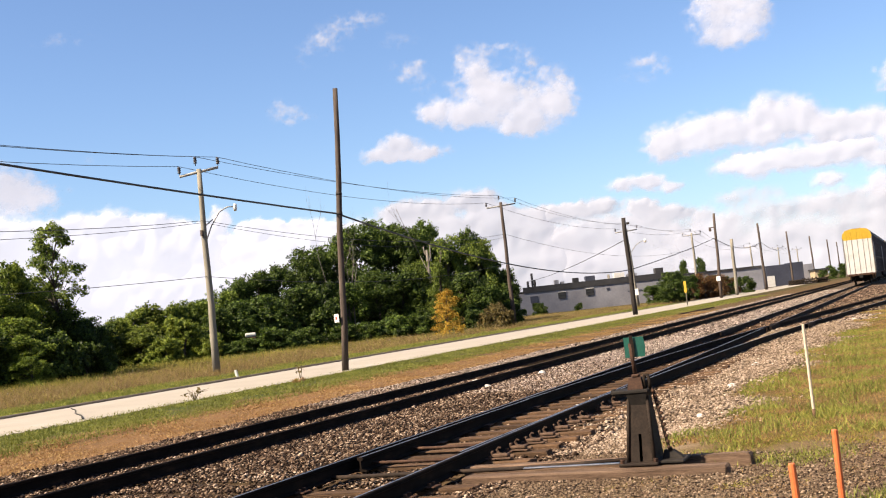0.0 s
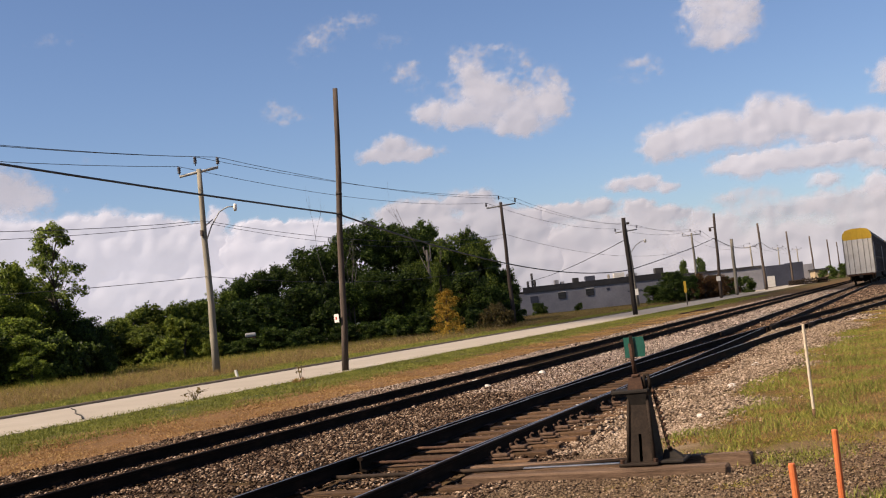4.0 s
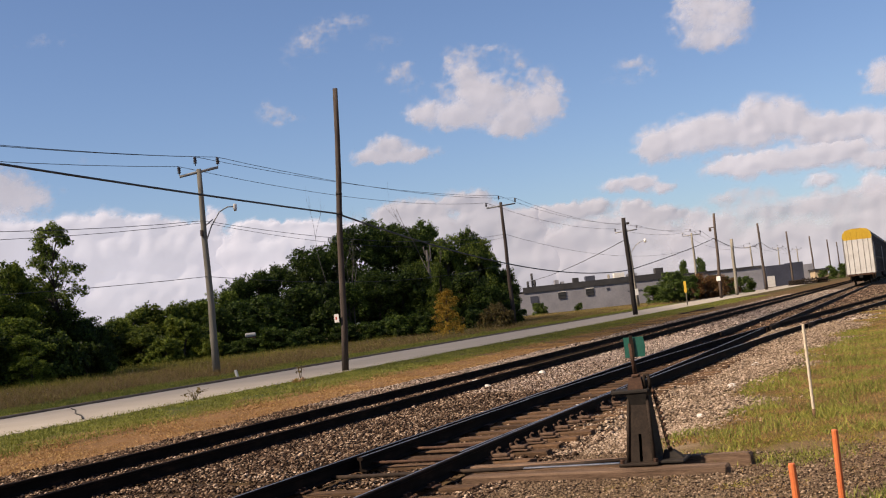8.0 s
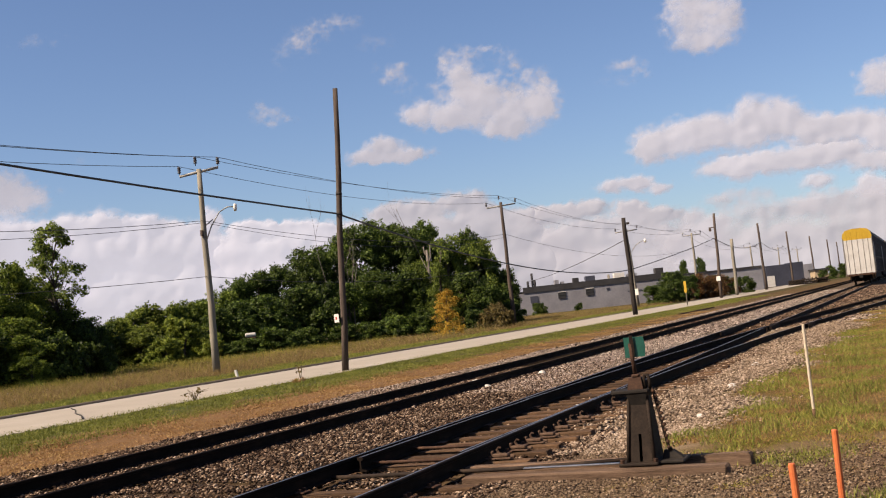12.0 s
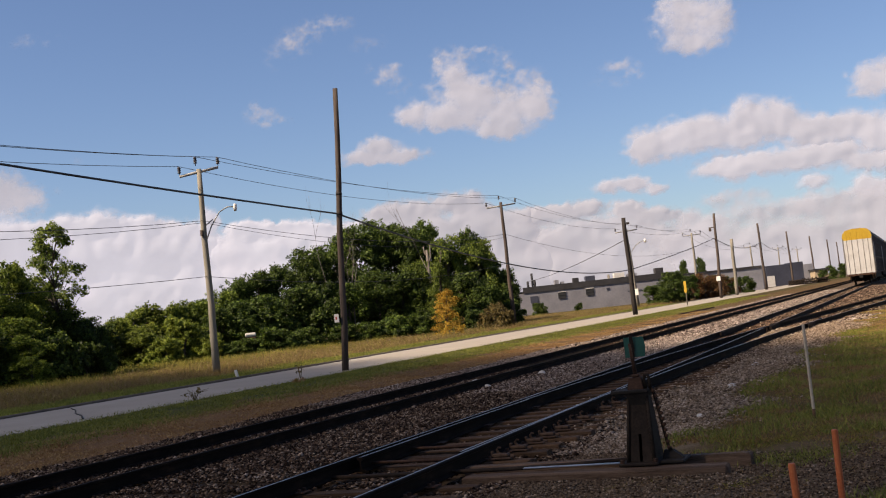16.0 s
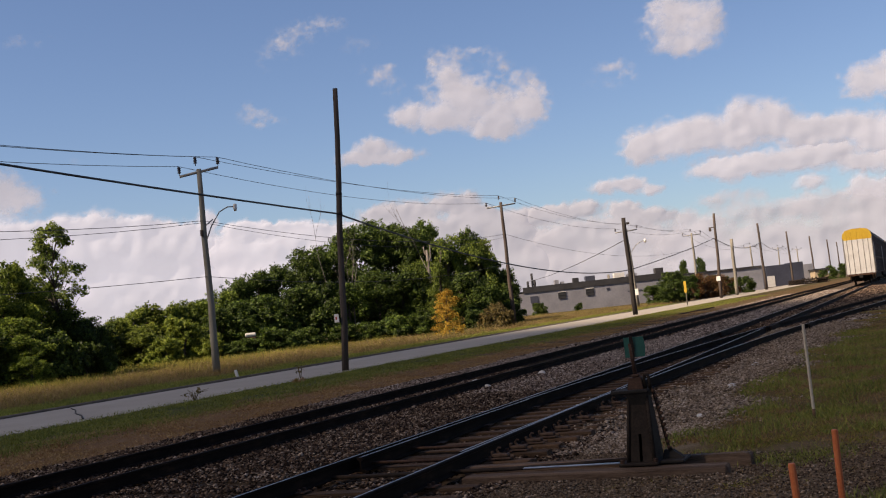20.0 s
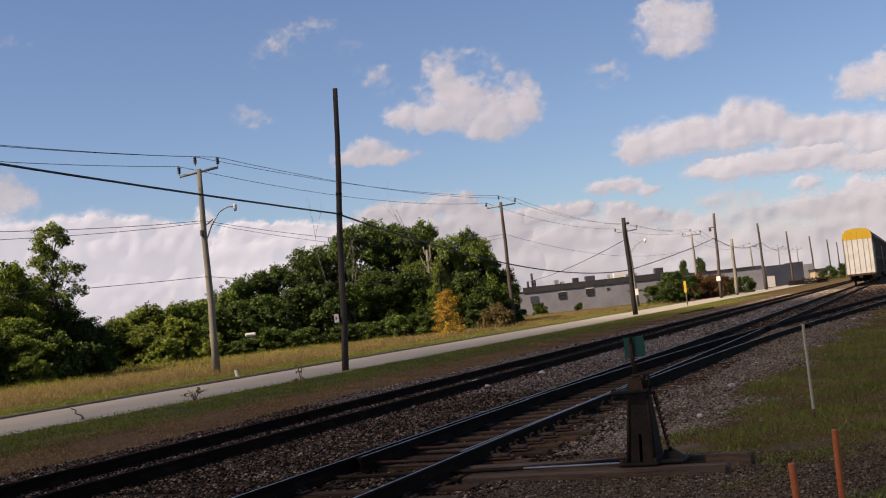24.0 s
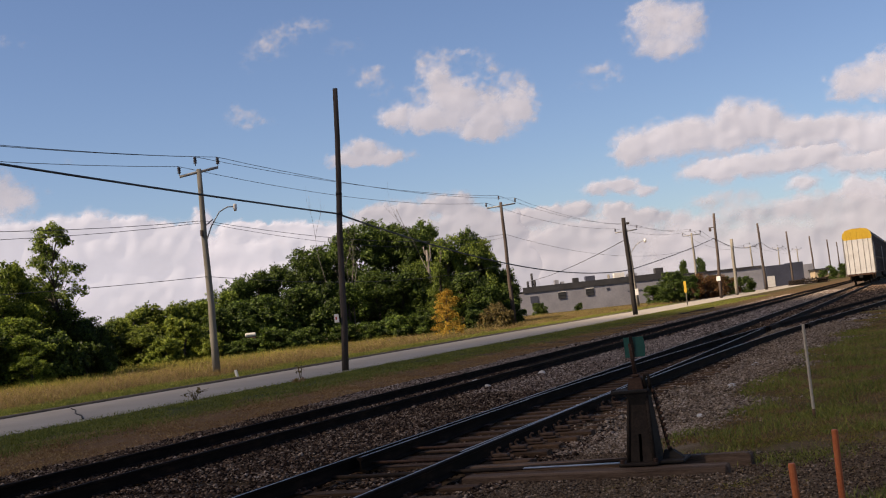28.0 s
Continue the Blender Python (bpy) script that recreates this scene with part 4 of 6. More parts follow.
cable("phone_cable", [((-33.5, -8, 4.9), (-33.4, 48.1, 4.97), 0.75), ((-33.4, 48.1, 4.97), (-36.05, 101.3, 6.0), 0.9)], 0.014, "low thin phone line on the power poles")
cable("service_cable", [((-21.8, 90.8, 6.3), (-64.0, 189.0, 6.0), 0.5)], 0.03, "thin service line to the building")

# ---- spare track material ----
v, f = extrude_profile(RAIL_SHAPE, [(-15.2, 75.6), (-15.1, 79.8), (-14.98, 84.0), (-14.9, 88.1)])
thing("spare_rail", "spare rusty rail lying in the grass beside the track", "rail", m=Matrix.Translation((0, 0, -0.085)), me=mesh_of("spare_rail", v, f, RUST))
TARRED = surface("tarred_old_timber", (0.006, 0.0045, 0.0036), (0.016, 0.0115, 0.009), (0.045, 0.032, 0.024), 3.0, 0.9)
rt = random.Random(31)
OLDTIES = [box("tie", -1.3, -0.12, -0.1, 1.3, 0.12, 0.1, TARRED, 0.02), box("tie", -1.36, -0.13, -0.11, 1.24, 0.11, 0.1, TARRED, 0.03)]
for px0, py0, rows_up, wide in ((-23.2, 238.0, 5, 7), (-20.5, 238.6, 6, 8), (-18.2, 240.0, 5, 6)):
    pile = thing("tie_pile", "stack of dark old timber ties beside the road's end", "timber stack", "tie stacks", m=pose(px0, py0, -0.03, 0, 0, rt.uniform(-6, 6)))
    for lay in range(rows_up):
        for k in range(wide):
            if lay == rows_up - 1 and rt.random() < 0.45:
                continue
            q = -0.5 * wide * 0.3 + 0.3 * k + rt.uniform(-0.03, 0.03)
            z = 0.1 + 0.22 * lay
            part("tie", OLDTIES[rt.randrange(2)], pile, "", pose(rt.uniform(-0.15, 0.15), q, z, 0, 0, rt.uniform(-4, 4)) if lay % 2 == 0 else pose(q * 1.2, rt.uniform(-0.15, 0.15), z, 0, 0, 90 + rt.uniform(-4, 4)))

# ---- roadside markers ----
CREAM = surface("cream_stake_paint", (0.32, 0.255, 0.18), (0.44, 0.37, 0.28), (0.55, 0.48, 0.385), 12.0, 0.8)
m1 = thing("yellow_marker", "tall narrow yellow marker sign on a post", "sign", m=pose(-21.9, 114.0, -0.05))
part("post", tube("post", [(0, 0, 0), (-0.02, 0, 2.4)], 0.05, POLEGREY), m1)
plate(m1, (-0.02, -0.06, 1.95), 0.27, 1.15, YELLOW, "yellow panel", "panel")
m2 = thing("white_marker", "short leaning white marker post in mown grass", "marker post", m=pose(-27.4, 40.95, -0.03, 0, -14, 0))
bm = bmesh.new()
add_box(bm, -0.06, -0.04, 0, 0.06, 0.04, 0.36, 0.012)
part("shaft", bm_mesh("shaft", bm, WHITE), m2)
st = stake("survey_stake", -1.34, 13.84, 0.0, 0.02, 1.16, 0.018, CREAM, "thin white-painted wooden stake in the grass")
part("bare_foot", tube("bare_foot", [(0, 0, -0.06), (0, 0, 0.16)], 0.0195, TIE, 10), st, "unpainted brown foot")
stake("orange_stake", -0.985, 8.26, -0.01, 0.0, 0.42, 0.026, ORANGE, "bright orange plastic stake with a chipped top")
stake("orange_stake", -0.73, 8.79, 0.008, 0.0, 0.57, 0.024, ORANGE, "bright orange plastic stake")


# ---- building ----
def slab(name, p, q, z0, z1, thick, mat, parent, label="", out=0.0):
    """An upright slab from plan point p to q, its outer face out metres in front of the line."""
    p, q = Vector(p), Vector(q)
    d = (q - p).normalized()
    n = Vector((d.y, -d.x))
    bm = bmesh.new()
    pts = [p + n * out, q + n * out, q + n * (out - thick), p + n * (out - thick)]
    lo = [bm.verts.new((v.x, v.y, z0)) for v in pts]
    hi = [bm.verts.new((v.x, v.y, z1)) for v in pts]
    bm.faces.new(lo[::-1])
    bm.faces.new(hi)
    for k in range(4):
        bm.faces.new((lo[k], lo[(k + 1) % 4], hi[(k + 1) % 4], hi[k]))
    return part(name, bm_mesh(name, bm, mat), parent, label)


P0, P1 = Vector((-66.5, 189.0)), Vector((-40.2, 200.1))
hall = thing("factory_building", "long low grey metal-clad factory with a dark roof edge", "building")


def along(t, out=0.0):
    d = (P1 - P0).normalized()
    return P0 + (P1 - P0) * t + Vector((d.y, -d.x)) * out


slab("wall", P0, P1, -0.3, 3.95, 0.3, CLADDING, hall)
slab("roof_edge", P0 + (P1 - P0) * 0.05, P1, 3.95, 5.0, 0.5, ROOFDARK, hall, "dark roof edge", 0.15)
bk = Vector(((P1 - P0).normalized().y, -(P1 - P0).normalized().x)) * -40
bm = bmesh.new()
q = [P0, P1, P1 + bk, P0 + bk]
lo = [bm.verts.new((v.x, v.y, -0.1)) for v in q]
hi = [bm.verts.new((v.x, v.y, 4.28)) for v in q]
bm.faces.new(hi)
for k in (1, 2, 3):
    bm.faces.new((lo[k], lo[(k + 1) % 4], hi[(k + 1) % 4], hi[k]))
part("roof", bm_mesh("roof", bm, ROOFDARK), hall, "flat dark roof")
for i in range(40):   # ribs of the cladding
    a, b = along((i + 0.5) / 40), along((i + 0.5) / 40 + 0.012)
    slab("rib", a, b, 0.0, 3.85, 0.1, CLADDING, hall, "", 0.012)
for t0, t1, z0, z1 in ((0.265, 0.315, 2.45, 3.55), (0.44, 0.49, 2.5, 3.65)):
    win = slab("window", along(t0), along(t1), z0, z1, 0.1, GLASS, hall, "dark shuttered window", 0.10)
    for z in (z0, z1, 0.5 * (z0 + z1)):
        slab("frame", along(t0), along(t1), z - 0.06, z + 0.06, 0.05, WHITE if z > z1 - 0.1 else ROOFDARK, win, "", 0.17)
for t0, t1, z0, z1 in ((0.09, 0.14, 2.1, 3.3), (0.57, 0.59, 3.0, 3.4), (0.70, 0.79, 2.3, 2.45)):
    slab("wall_panel", along(t0), along(t1), z0, z1, 0.1, BLUEGREY, hall, "", 0.10)
for t0, t1, h, mat in ((0.27, 0.295, 1.5, CLADDING), (0.31, 0.33, 1.1, CLADDING), (0.39, 0.425, 1.5, ROOFDARK), (0.47, 0.53, 1.6, BLUEGREY), (0.62, 0.625, 1.5, POLEGREY), (0.655, 0.72, 1.6, WHITE), (0.74, 0.80, 1.2, CLADDING), (0.92, 0.97, 1.7, ROOFDARK)):
    a, b = along(t0, -5), along(t1, -5)
    slab("roof_vent", a, b, 4.2, 4.35 + h, 2.0, mat, hall, "box-shaped roof ventilator")
for t, h in ((0.10, 3.2), (0.13, 5.6), (0.145, 3.6)):
    a = along(t, -6)
    part("stack", tube("stack", [(a.x, a.y, 4.2), (a.x, a.y, 4.2 + h * 0.6)], 0.22, ROOFDARK), hall, "thin flue pipe")
P2, P3 = Vector((-46.0, 204.0)), Vector((-26.5, 212.3))
hall2 = thing("factory_annex", "pale grey annex behind the bushes", "building")
slab("wall", P2, P3, -0.3, 4.1, 6.0, CLADDULL, hall2)
slab("roof_edge", P2, P3, 4.1, 4.5, 0.5, ROOFDARK, hall2, "", 0.15)
hall3 = thing("dark_shed", "blue-grey metal shed beside the road", "building")
slab("wall", (-32.6, 268.0), (-27.4, 270.2), -0.3, 4.9, 5.0, BLUEGREY, hall3)
slab("wall", (-27.2, 270.6), (-24.6, 271.7), -0.3, 5.1, 5.0, BLUEGREY, hall3)
slab("wall", (-28.6, 291.8), (-24.2, 293.6), -0.3, 4.6, 5.0, CLADDULL, hall3)
slab("door", (-32.5, 268.0), (-30.9, 268.7), 0, 2.5, 0.1, WHITE, hall3, "white roller door", 0.06)
TANWALL = surface("tan_wall_paint", (0.26, 0.20, 0.13), (0.33, 0.26, 0.175), (0.40, 0.32, 0.22), 0.4, 0.9)
hall4 = thing("tan_shed", "small tan-walled shed among the far trees", "building")
slab("wall", (-23.6, 289.0), (-20.6, 290.2), -0.3, 2.7, 4.0, TANWALL, hall4)
slab("roof", (-23.9, 288.8), (-20.3, 290.2), 2.7, 3.1, 4.6, ROOFDARK, hall4, "dark low roof", 0.2)


# ---- trees ----
def leaf_cards(r, centres, radii, counts, size):
    """Loose leaves: small folded quads scattered through each spray, tilted every way with a lean to the sky."""
    n = int(np.sum(counts))
    c = np.repeat(np.asarray(centres, float), counts, axis=0)
    rad = np.repeat(np.asarray(radii, float), counts, axis=0)
    d = r.normal(size=(n, 3))
    d /= np.linalg.norm(d, axis=1)[:, None]
    p = c + d * rad * (r.uniform(0.05, 1.0, (n, 1)) ** 0.5)
    up = 0.45 * d + r.normal(scale=0.55, size=(n, 3)) + np.array([0, 0, 0.45])
    up /= np.linalg.norm(up, axis=1)[:, None]
    a = np.cross(up, r.normal(size=(n, 3)))
    a /= np.linalg.norm(a, axis=1)[:, None]
    b = np.cross(up, a)
    s = size * r.uniform(0.55, 1.3, (n, 1))
    return np.stack([p - a * s, p - b * s * 0.6 + up * s * 0.2, p + a * s, p + b * s * 0.6 + up * s * 0.2], 1).reshape(-1, 3)


def make_tree(name, label, h, w, seed, leaf, boughs=40, sprays=20, per=30, size=0.11, spray=0.42, low=0.12, trunk_r=0.16, shape="round", airy=0.0, category="tree"):
    """A tree at the origin: tapered trunk, limbs to the boughs, and on each bough many small sprays of leaves."""
    r = np.random.default_rng(seed)
    ob = thing(name, label, category)
    bs, cs, rs, ns = [], [], [], []
    for k in range(boughs):
        t = (k + r.uniform(0, 1)) / boughs
        z = h * (low + (0.93 - low) * t)
        if shape == "round":
            wide = math.sin(math.pi * min(0.97, 0.20 + 0.74 * t)) ** 0.55
        elif shape == "plume":
            wide = 0.25 + 0.75 * math.sin(math.pi * min(1.0, 0.10 + 0.86 * t)) ** 1.2
        else:
            wide = (1 - t) ** 0.5 * 0.75 + 0.10
        a, q = r.uniform(0, 2 * math.pi), r.uniform(0.12, 1.0) ** 0.5
        br = w * r.uniform(0.15, 0.34) * (1 - 0.35 * airy)
        c = np.array([math.cos(a) * q * w * wide * 0.80, math.sin(a) * q * w * wide * 0.80, z - br * 0.3 * t])
        bs.append(c)
        m = max(4, int(sprays * r.uniform(0.6, 1.3) * (1 - 0.5 * airy)))
        d = r.normal(size=(m, 3)) + np.array([0, 0, 0.35])
        d /= np.linalg.norm(d, axis=1)[:, None]
        p = c + d * br * r.uniform(0.45, 1.12, (m, 1)) * np.array([1, 1, 0.8])
        f = spray * r.uniform(0.55, 1.25, m)
        cs.append(p)
        rs.append(np.stack([f, f, f * r.uniform(0.6, 0.95, m)], 1))
        ns.append(np.maximum(5, per * (f / spray) ** 2 * r.uniform(0.7, 1.2, m)).astype(int))
    cs, rs, ns = np.concatenate(cs), np.concatenate(rs), np.concatenate(ns)
    cs[:, 2] = np.maximum(cs[:, 2], 0.12 * spray)
    part("crown", quick_mesh("crown", leaf_cards(r, cs, rs, ns, size), 4, leaf), ob)
    bm = bmesh.new()
    top = h * 0.86
    bend = 0.035 * w
    line = [Vector((bend * math.sin(k * 1.3 + seed), bend * math.cos(k * 1.7 + seed), top * k / 6 - 0.1)) for k in range(7)]
    add_tube(bm, line, [trunk_r * (1 - 0.14 * k) for k in range(7)], 8)
    for c in bs[::2 if not airy else 1]:
        c = Vector(c)
        k = min(5, max(1, int(6 * max(c.z - (0.35 if not airy else 0.5) * w * (1 - 0.4 * airy), 0.3) / top)))
        a = line[k]
        add_tube(bm, [a, a.lerp(c, 0.5) + Vector((0, 0, 0.08 * w)), c], [trunk_r * 0.35, trunk_r * 0.22, trunk_r * 0.09], 5)
    part("trunk", bm_mesh("trunk", bm, BARK, True), ob, "rough dark trunk with limbs")
    return ob


def put(ob, x, y, s=1.0, turn=0.0, sz=None):
    ob.matrix_basis = Matrix.Translation((x, y, float(ground_z(x, y)) - 0.05)) @ Matrix.Rotation(radians(turn), 4, "Z") @ Matrix.Diagonal((s, s, sz or s, 1))
    return ob


def again(ob, x, y, s, turn, sz=None):
    return put(copy_thing(ob, Matrix()), x, y, s, turn, sz)


T1 = make_tree("tree", "dark green broad-leaved tree in the grove", 12.0, 4.2, 1, LEAF, 56, 26, 30, 0.12, 0.46)
T2 = make_tree("tree", "dark green broad-leaved tree in the grove", 10.0, 3.8, 2, LEAF, 50, 24, 30, 0.12, 0.44)
T3 = make_tree("tree", "light green low bushy tree at the verge", 5.2, 2.6, 3, LEAFLIGHT, 36, 20, 28, 0.10, 0.34, 0.03)
T4 = make_tree("tree", "dark green low bushy tree at the verge", 5.2, 2.6, 4, LEAF, 36, 22, 28, 0.10, 0.36, 0.02)
T5 = make_tree("tree", "tall slender tree with an open airy crown", 11.0, 2.3, 5, LEAFMID, 52, 14, 27, 0.09, 0.30, 0.33, 0.10, "plume", 0.42)
T6 = make_tree("tree", "broad mid-green tree beside the meadow", 7.5, 3.0, 6, LEAFMID, 44, 22, 28, 0.10, 0.36, 0.02)
T7 = make_tree("tree", "mid-green broad-leaved tree in the grove", 9.0, 3.6, 7, LEAFMID, 46, 24, 30, 0.115, 0.42)
T8 = make_tree("shrub", "low dark green shrub at the foot of the grove", 2.6, 1.8, 14, LEAF, 26, 18, 26, 0.09, 0.28, 0.05, 0.05, "round", 0.0, "shrub")
T9 = make_tree("shrub", "low light green shrub at the meadow's edge", 2.4, 1.7, 15, LEAFLIGHT, 26, 18, 24, 0.085, 0.27, 0.05, 0.05, "round", 0.0, "shrub")
put(T5, -51.6, 57.2, 1.0, 20)
grove = [(T1, -55.7, 101.7, 10.3, 3.4), (T1, -56.3, 98.0, 9.9, 2.8), (T2, -56.5, 93.2, 8.2, 2.9), (T2, -57.2, 90.4, 7.7, 2.7), (T2, -58.3, 88.6, 7.2, 2.4), (T7, -59.1, 86.8, 6.2, 2.2), (T1, -53.4, 104.1, 12.3, 3.6), (T1, -53.0, 108.8, 12.6, 3.4),
         (T1, -49.6, 107.1, 11.7, 3.2), (T2, -48.3, 109.8, 11.9, 3.2), (T7, -45.1, 108.0, 9.9, 2.9), (T2, -44.4, 112.5, 10.6, 2.6), (T7, -42.1, 109.2, 9.2, 2.6), (T2, -41.6, 111.5, 7.2, 2.2), (T4, -40.0, 110.0, 5.9, 1.8), (T4, -38.4, 107.3, 4.3, 1.4),
         (T8, -37.3, 104.6, 2.5, 1.2), (T4, -48.7, 91.9, 5.7, 2.6), (T2, -47.6, 95.8, 6.6, 2.8), (T4, -45.4, 96.9, 6.3, 2.8), (T7, -44.3, 98.5, 7.2, 2.2), (T6, -40.8, 95.7, 6.8, 1.3), (T4, -40.3, 101.3, 5.7, 2.6), (T4, -38.1, 100.0, 4.1, 2.0),
         (T4, -37.8, 102.2, 3.5, 1.8), (T4, -51.0, 90.6, 6.0, 2.7), (T4, -52.6, 88.6, 5.7, 2.6), (T4, -54.1, 86.5, 5.3, 2.6), (T4, -55.3, 84.5, 5.0, 2.4), (T3, -62.7, 77.9, 5.0, 2.2), (T3, -63.9, 82.1, 5.4, 2.2), (T3, -62.0, 82.2, 5.2, 2.0),
         (T3, -62.3, 75.6, 4.3, 1.8), (T7, -60.9, 84.3, 5.5, 2.1), (T4, -61.0, 86.7, 5.6, 2.0), (T3, -57.3, 78.3, 4.0, 2.0), (T3, -59.3, 75.5, 3.5, 2.0), (T4, -56.6, 82.4, 4.5, 2.0), (T9, -54.8, 78.8, 2.2, 1.4), (T4, -62.0, 73.3, 4.0, 2.0),
         (T9, -56.1, 74.1, 2.2, 1.6), (T8, -50.6, 81.4, 2.2, 1.8), (T8, -52.2, 80.0, 1.55, 1.3), (T8, -51.6, 80.6, 1.5, 1.1), (T8, -53.2, 79.6, 1.4, 1.2), (T8, -50.0, 82.0, 1.6, 1.7), (T8, -49.1, 84.8, 1.9, 1.8), (T8, -47.0, 87.1, 1.8, 1.8), (T8, -45.3, 89.2, 1.8, 1.6), (T8, -43.6, 91.1, 2.1, 1.8), (T8, -41.5, 92.1, 2.1, 1.5),
         (T8, -37.5, 94.8, 1.9, 1.4), (T6, -56.0, 54.3, 9.3, 3.6), (T6, -52.5, 53.5, 8.0, 2.7), (T6, -55.1, 58.0, 7.9, 2.5), (T6, -50.2, 51.6, 4.4, 2.4), (T6, -53.6, 58.1, 6.6, 2.0), (T4, -51.3, 57.4, 4.7, 1.9), (T4, -51.9, 59.6, 4.2, 1.8),
         (T4, -49.3, 57.8, 3.4, 1.4), (T8, -48.5, 53.2, 3.2, 1.7), (T8, -48.5, 55.9, 2.4, 1.4), (T6, -48.1, 50.8, 3.3, 1.6), (T4, -50.1, 48.9, 3.6, 2.2)]
SIZES = {T1: (12.0, 4.2), T2: (10.0, 3.8), T3: (5.2, 2.6), T4: (5.2, 2.6), T6: (7.5, 3.0), T7: (9.0, 3.6), T8: (2.6, 1.8), T9: (2.4, 1.7)}
done = set()
rg = random.Random(11)
for kind, x, y, h, w in grove:
    sz, s = 1.04 * h / SIZES[kind][0], 1.12 * w / SIZES[kind][1]
    turn = rg.uniform(0, 360)
    if kind in done:
        again(kind, x, y, s, turn, sz)
    else:
        put(kind, x, y, s, turn, sz)
        done.add(kind)
put(make_tree("small_tree", "small tree in golden autumn leaf", 3.9, 2.0, 8, LEAFGOLD, 34, 12, 18, 0.07, 0.26, 0.05, 0.05, "cone", 0.4), -34.3, 81.0)
RUSTB = make_tree("shrub", "low shrub in rust-coloured leaf", 2.6, 2.4, 9, LEAFRUST, 30, 16, 26, 0.08, 0.3, 0.03, 0.06, "round", 0.0, "shrub")
put(RUSTB, -28.3, 161.9, 1.4)
again(RUSTB, -27.0, 167.9, 1.25, 60)
put(make_tree("shrub", "low shrub in olive-brown leaf", 2.2, 2.0, 19, LEAFOLIVE, 28, 14, 24, 0.08, 0.28, 0.03, 0.05, "round", 0.0, "shrub"), -34.4, 91.8)
for x, y, s, z in ((-30.5, 150.2, 0.85, 0.85), (-32.0, 154.0, 0.6, 0.6), (-29.6, 156.5, 0.8, 0.72), (-31.8, 160.0, 0.8, 0.8), (-29.0, 171.0, 0.85, 0.66), (-28.0, 176.0, 0.8, 0.60), (-33.6, 151.5, 0.7, 0.55), (-25.8, 186.0, 0.6, 0.55), (-26.5, 180.0, 0.6, 0.55), (-38.7, 215.0, 0.5, 0.75)):
    again(T4, x, y, s, rg.uniform(0, 360), z)
for x, y, s, z in ((-40.6, 229.0, 0.42, 0.80), (-44.6, 233.0, 0.34, 0.80)):
    again(T2, x, y, s, rg.uniform(0, 360), z)
for x, y, s, z in ((-21.2, 283.5, 0.6, 0.55), (-23.4, 338.5, 0.9, 0.8), (-20.0, 345.0, 0.9, 0.85), (-27.9, 330.0, 0.8, 0.6), (-14.0, 380, 1.2, 0.9), (-17.5, 370, 1.1, 1.0)):
    again(T4, x, y, s, rg.uniform(0, 360), z)


for x, y, s, z in ((-52.5, 160.0, 0.45, 0.40), (-48.0, 165.0, 0.35, 0.28), (-41.0, 190.0, 0.6, 0.55), (-62.0, 186.5, 0.5, 0.42)):
    again(T4, x, y, s, rg.uniform(0, 360), z)


def dead_tree(x, y, h, lean, seed, spread=1.0):
    """A leafless bleached tree: a forked stem with thin twigs."""
    r = random.Random(seed)
    ob = thing("dead_tree", "bare bleached dead tree among green crowns", "tree", m=pose(x, y, -0.05))
    bm = bmesh.new()

    def limb(p, d, length, rad, depth):
        q = [p]
        for k in range(4):
            d = (d + Vector((r.uniform(-0.16, 0.16), r.uniform(-0.16, 0.16), r.uniform(-0.03, 0.12)))).normalized()
            q.append(q[-1] + d * length / 4)
        add_tube(bm, q, [rad * (1 - 0.17 * k) for k in range(5)], 5)
        if depth:
            for k in range(2 if depth > 1 else 3):
                j = r.randrange(2, 5)
                e = (d + spread * Vector((r.uniform(-0.7, 0.7), r.uniform(-0.7, 0.7), r.uniform(0.0, 0.5)))).normalized()
                limb(q[j], e, length * r.uniform(0.45, 0.7), rad * 0.42, depth - 1)
    limb(Vector((0, 0, 0)), Vector((lean, 0, 1)).normalized(), h * 0.62, 0.10, 3)
    part("bare_crown", bm_mesh("bare_crown", bm, DEADWOOD, True), ob)
    return ob


dead_tree(-46.6, 94.3, 12.2, -1.15, 8, 0.9)
dead_tree(-49.2, 92.8, 11.2, -0.10, 23, 1.1)
dead_tree(-40.2, 97.6, 13.4, -0.36, 12, 0.8)
dead_tree(-48.3, 91.9, 9.0, 0.02, 17, 0.5)
snag = thing("dead_tree", "broken pale snag with a short fork", "tree", m=pose(-44.1, 100.8, -0.05))
bm = bmesh.new()
add_tube(bm, [Vector((0.3, 0, 0)), Vector((0.1, 0, 3)), Vector((0, 0, 6.4)), Vector((-0.05, 0, 8.3))], [0.18, 0.17, 0.15, 0.12], 7)
add_tube(bm, [Vector((0, 0, 6.9)), Vector((0.30, 0, 7.5)), Vector((0.34, 0, 8.9))], [0.11, 0.09, 0.06], 6)
add_tube(bm, [Vector((0, 0, 7.6)), Vector((-0.30, 0, 8.0)), Vector((-0.38, 0, 8.7))], [0.09, 0.08, 0.05], 6)
part("bare_trunk", bm_mesh("bare_trunk", bm, DEADWOOD, True), snag)
trailer = thing("small_trailer", "small white trailer half hidden in the hedge", "trailer", m=pose(-53.3, 82.2, -0.05, 0, 0, 33) @ Matrix.Diagonal((0.58, 0.6, 1.70, 1)))
bm = bmesh.new()
add_box(bm, -0.75, -0.5, 0.45, 0.75, 0.5, 1.0, 0.06)
part("body", bm_mesh("body", bm, RUST), trailer, "dark rust-red body")
bm = bmesh.new()
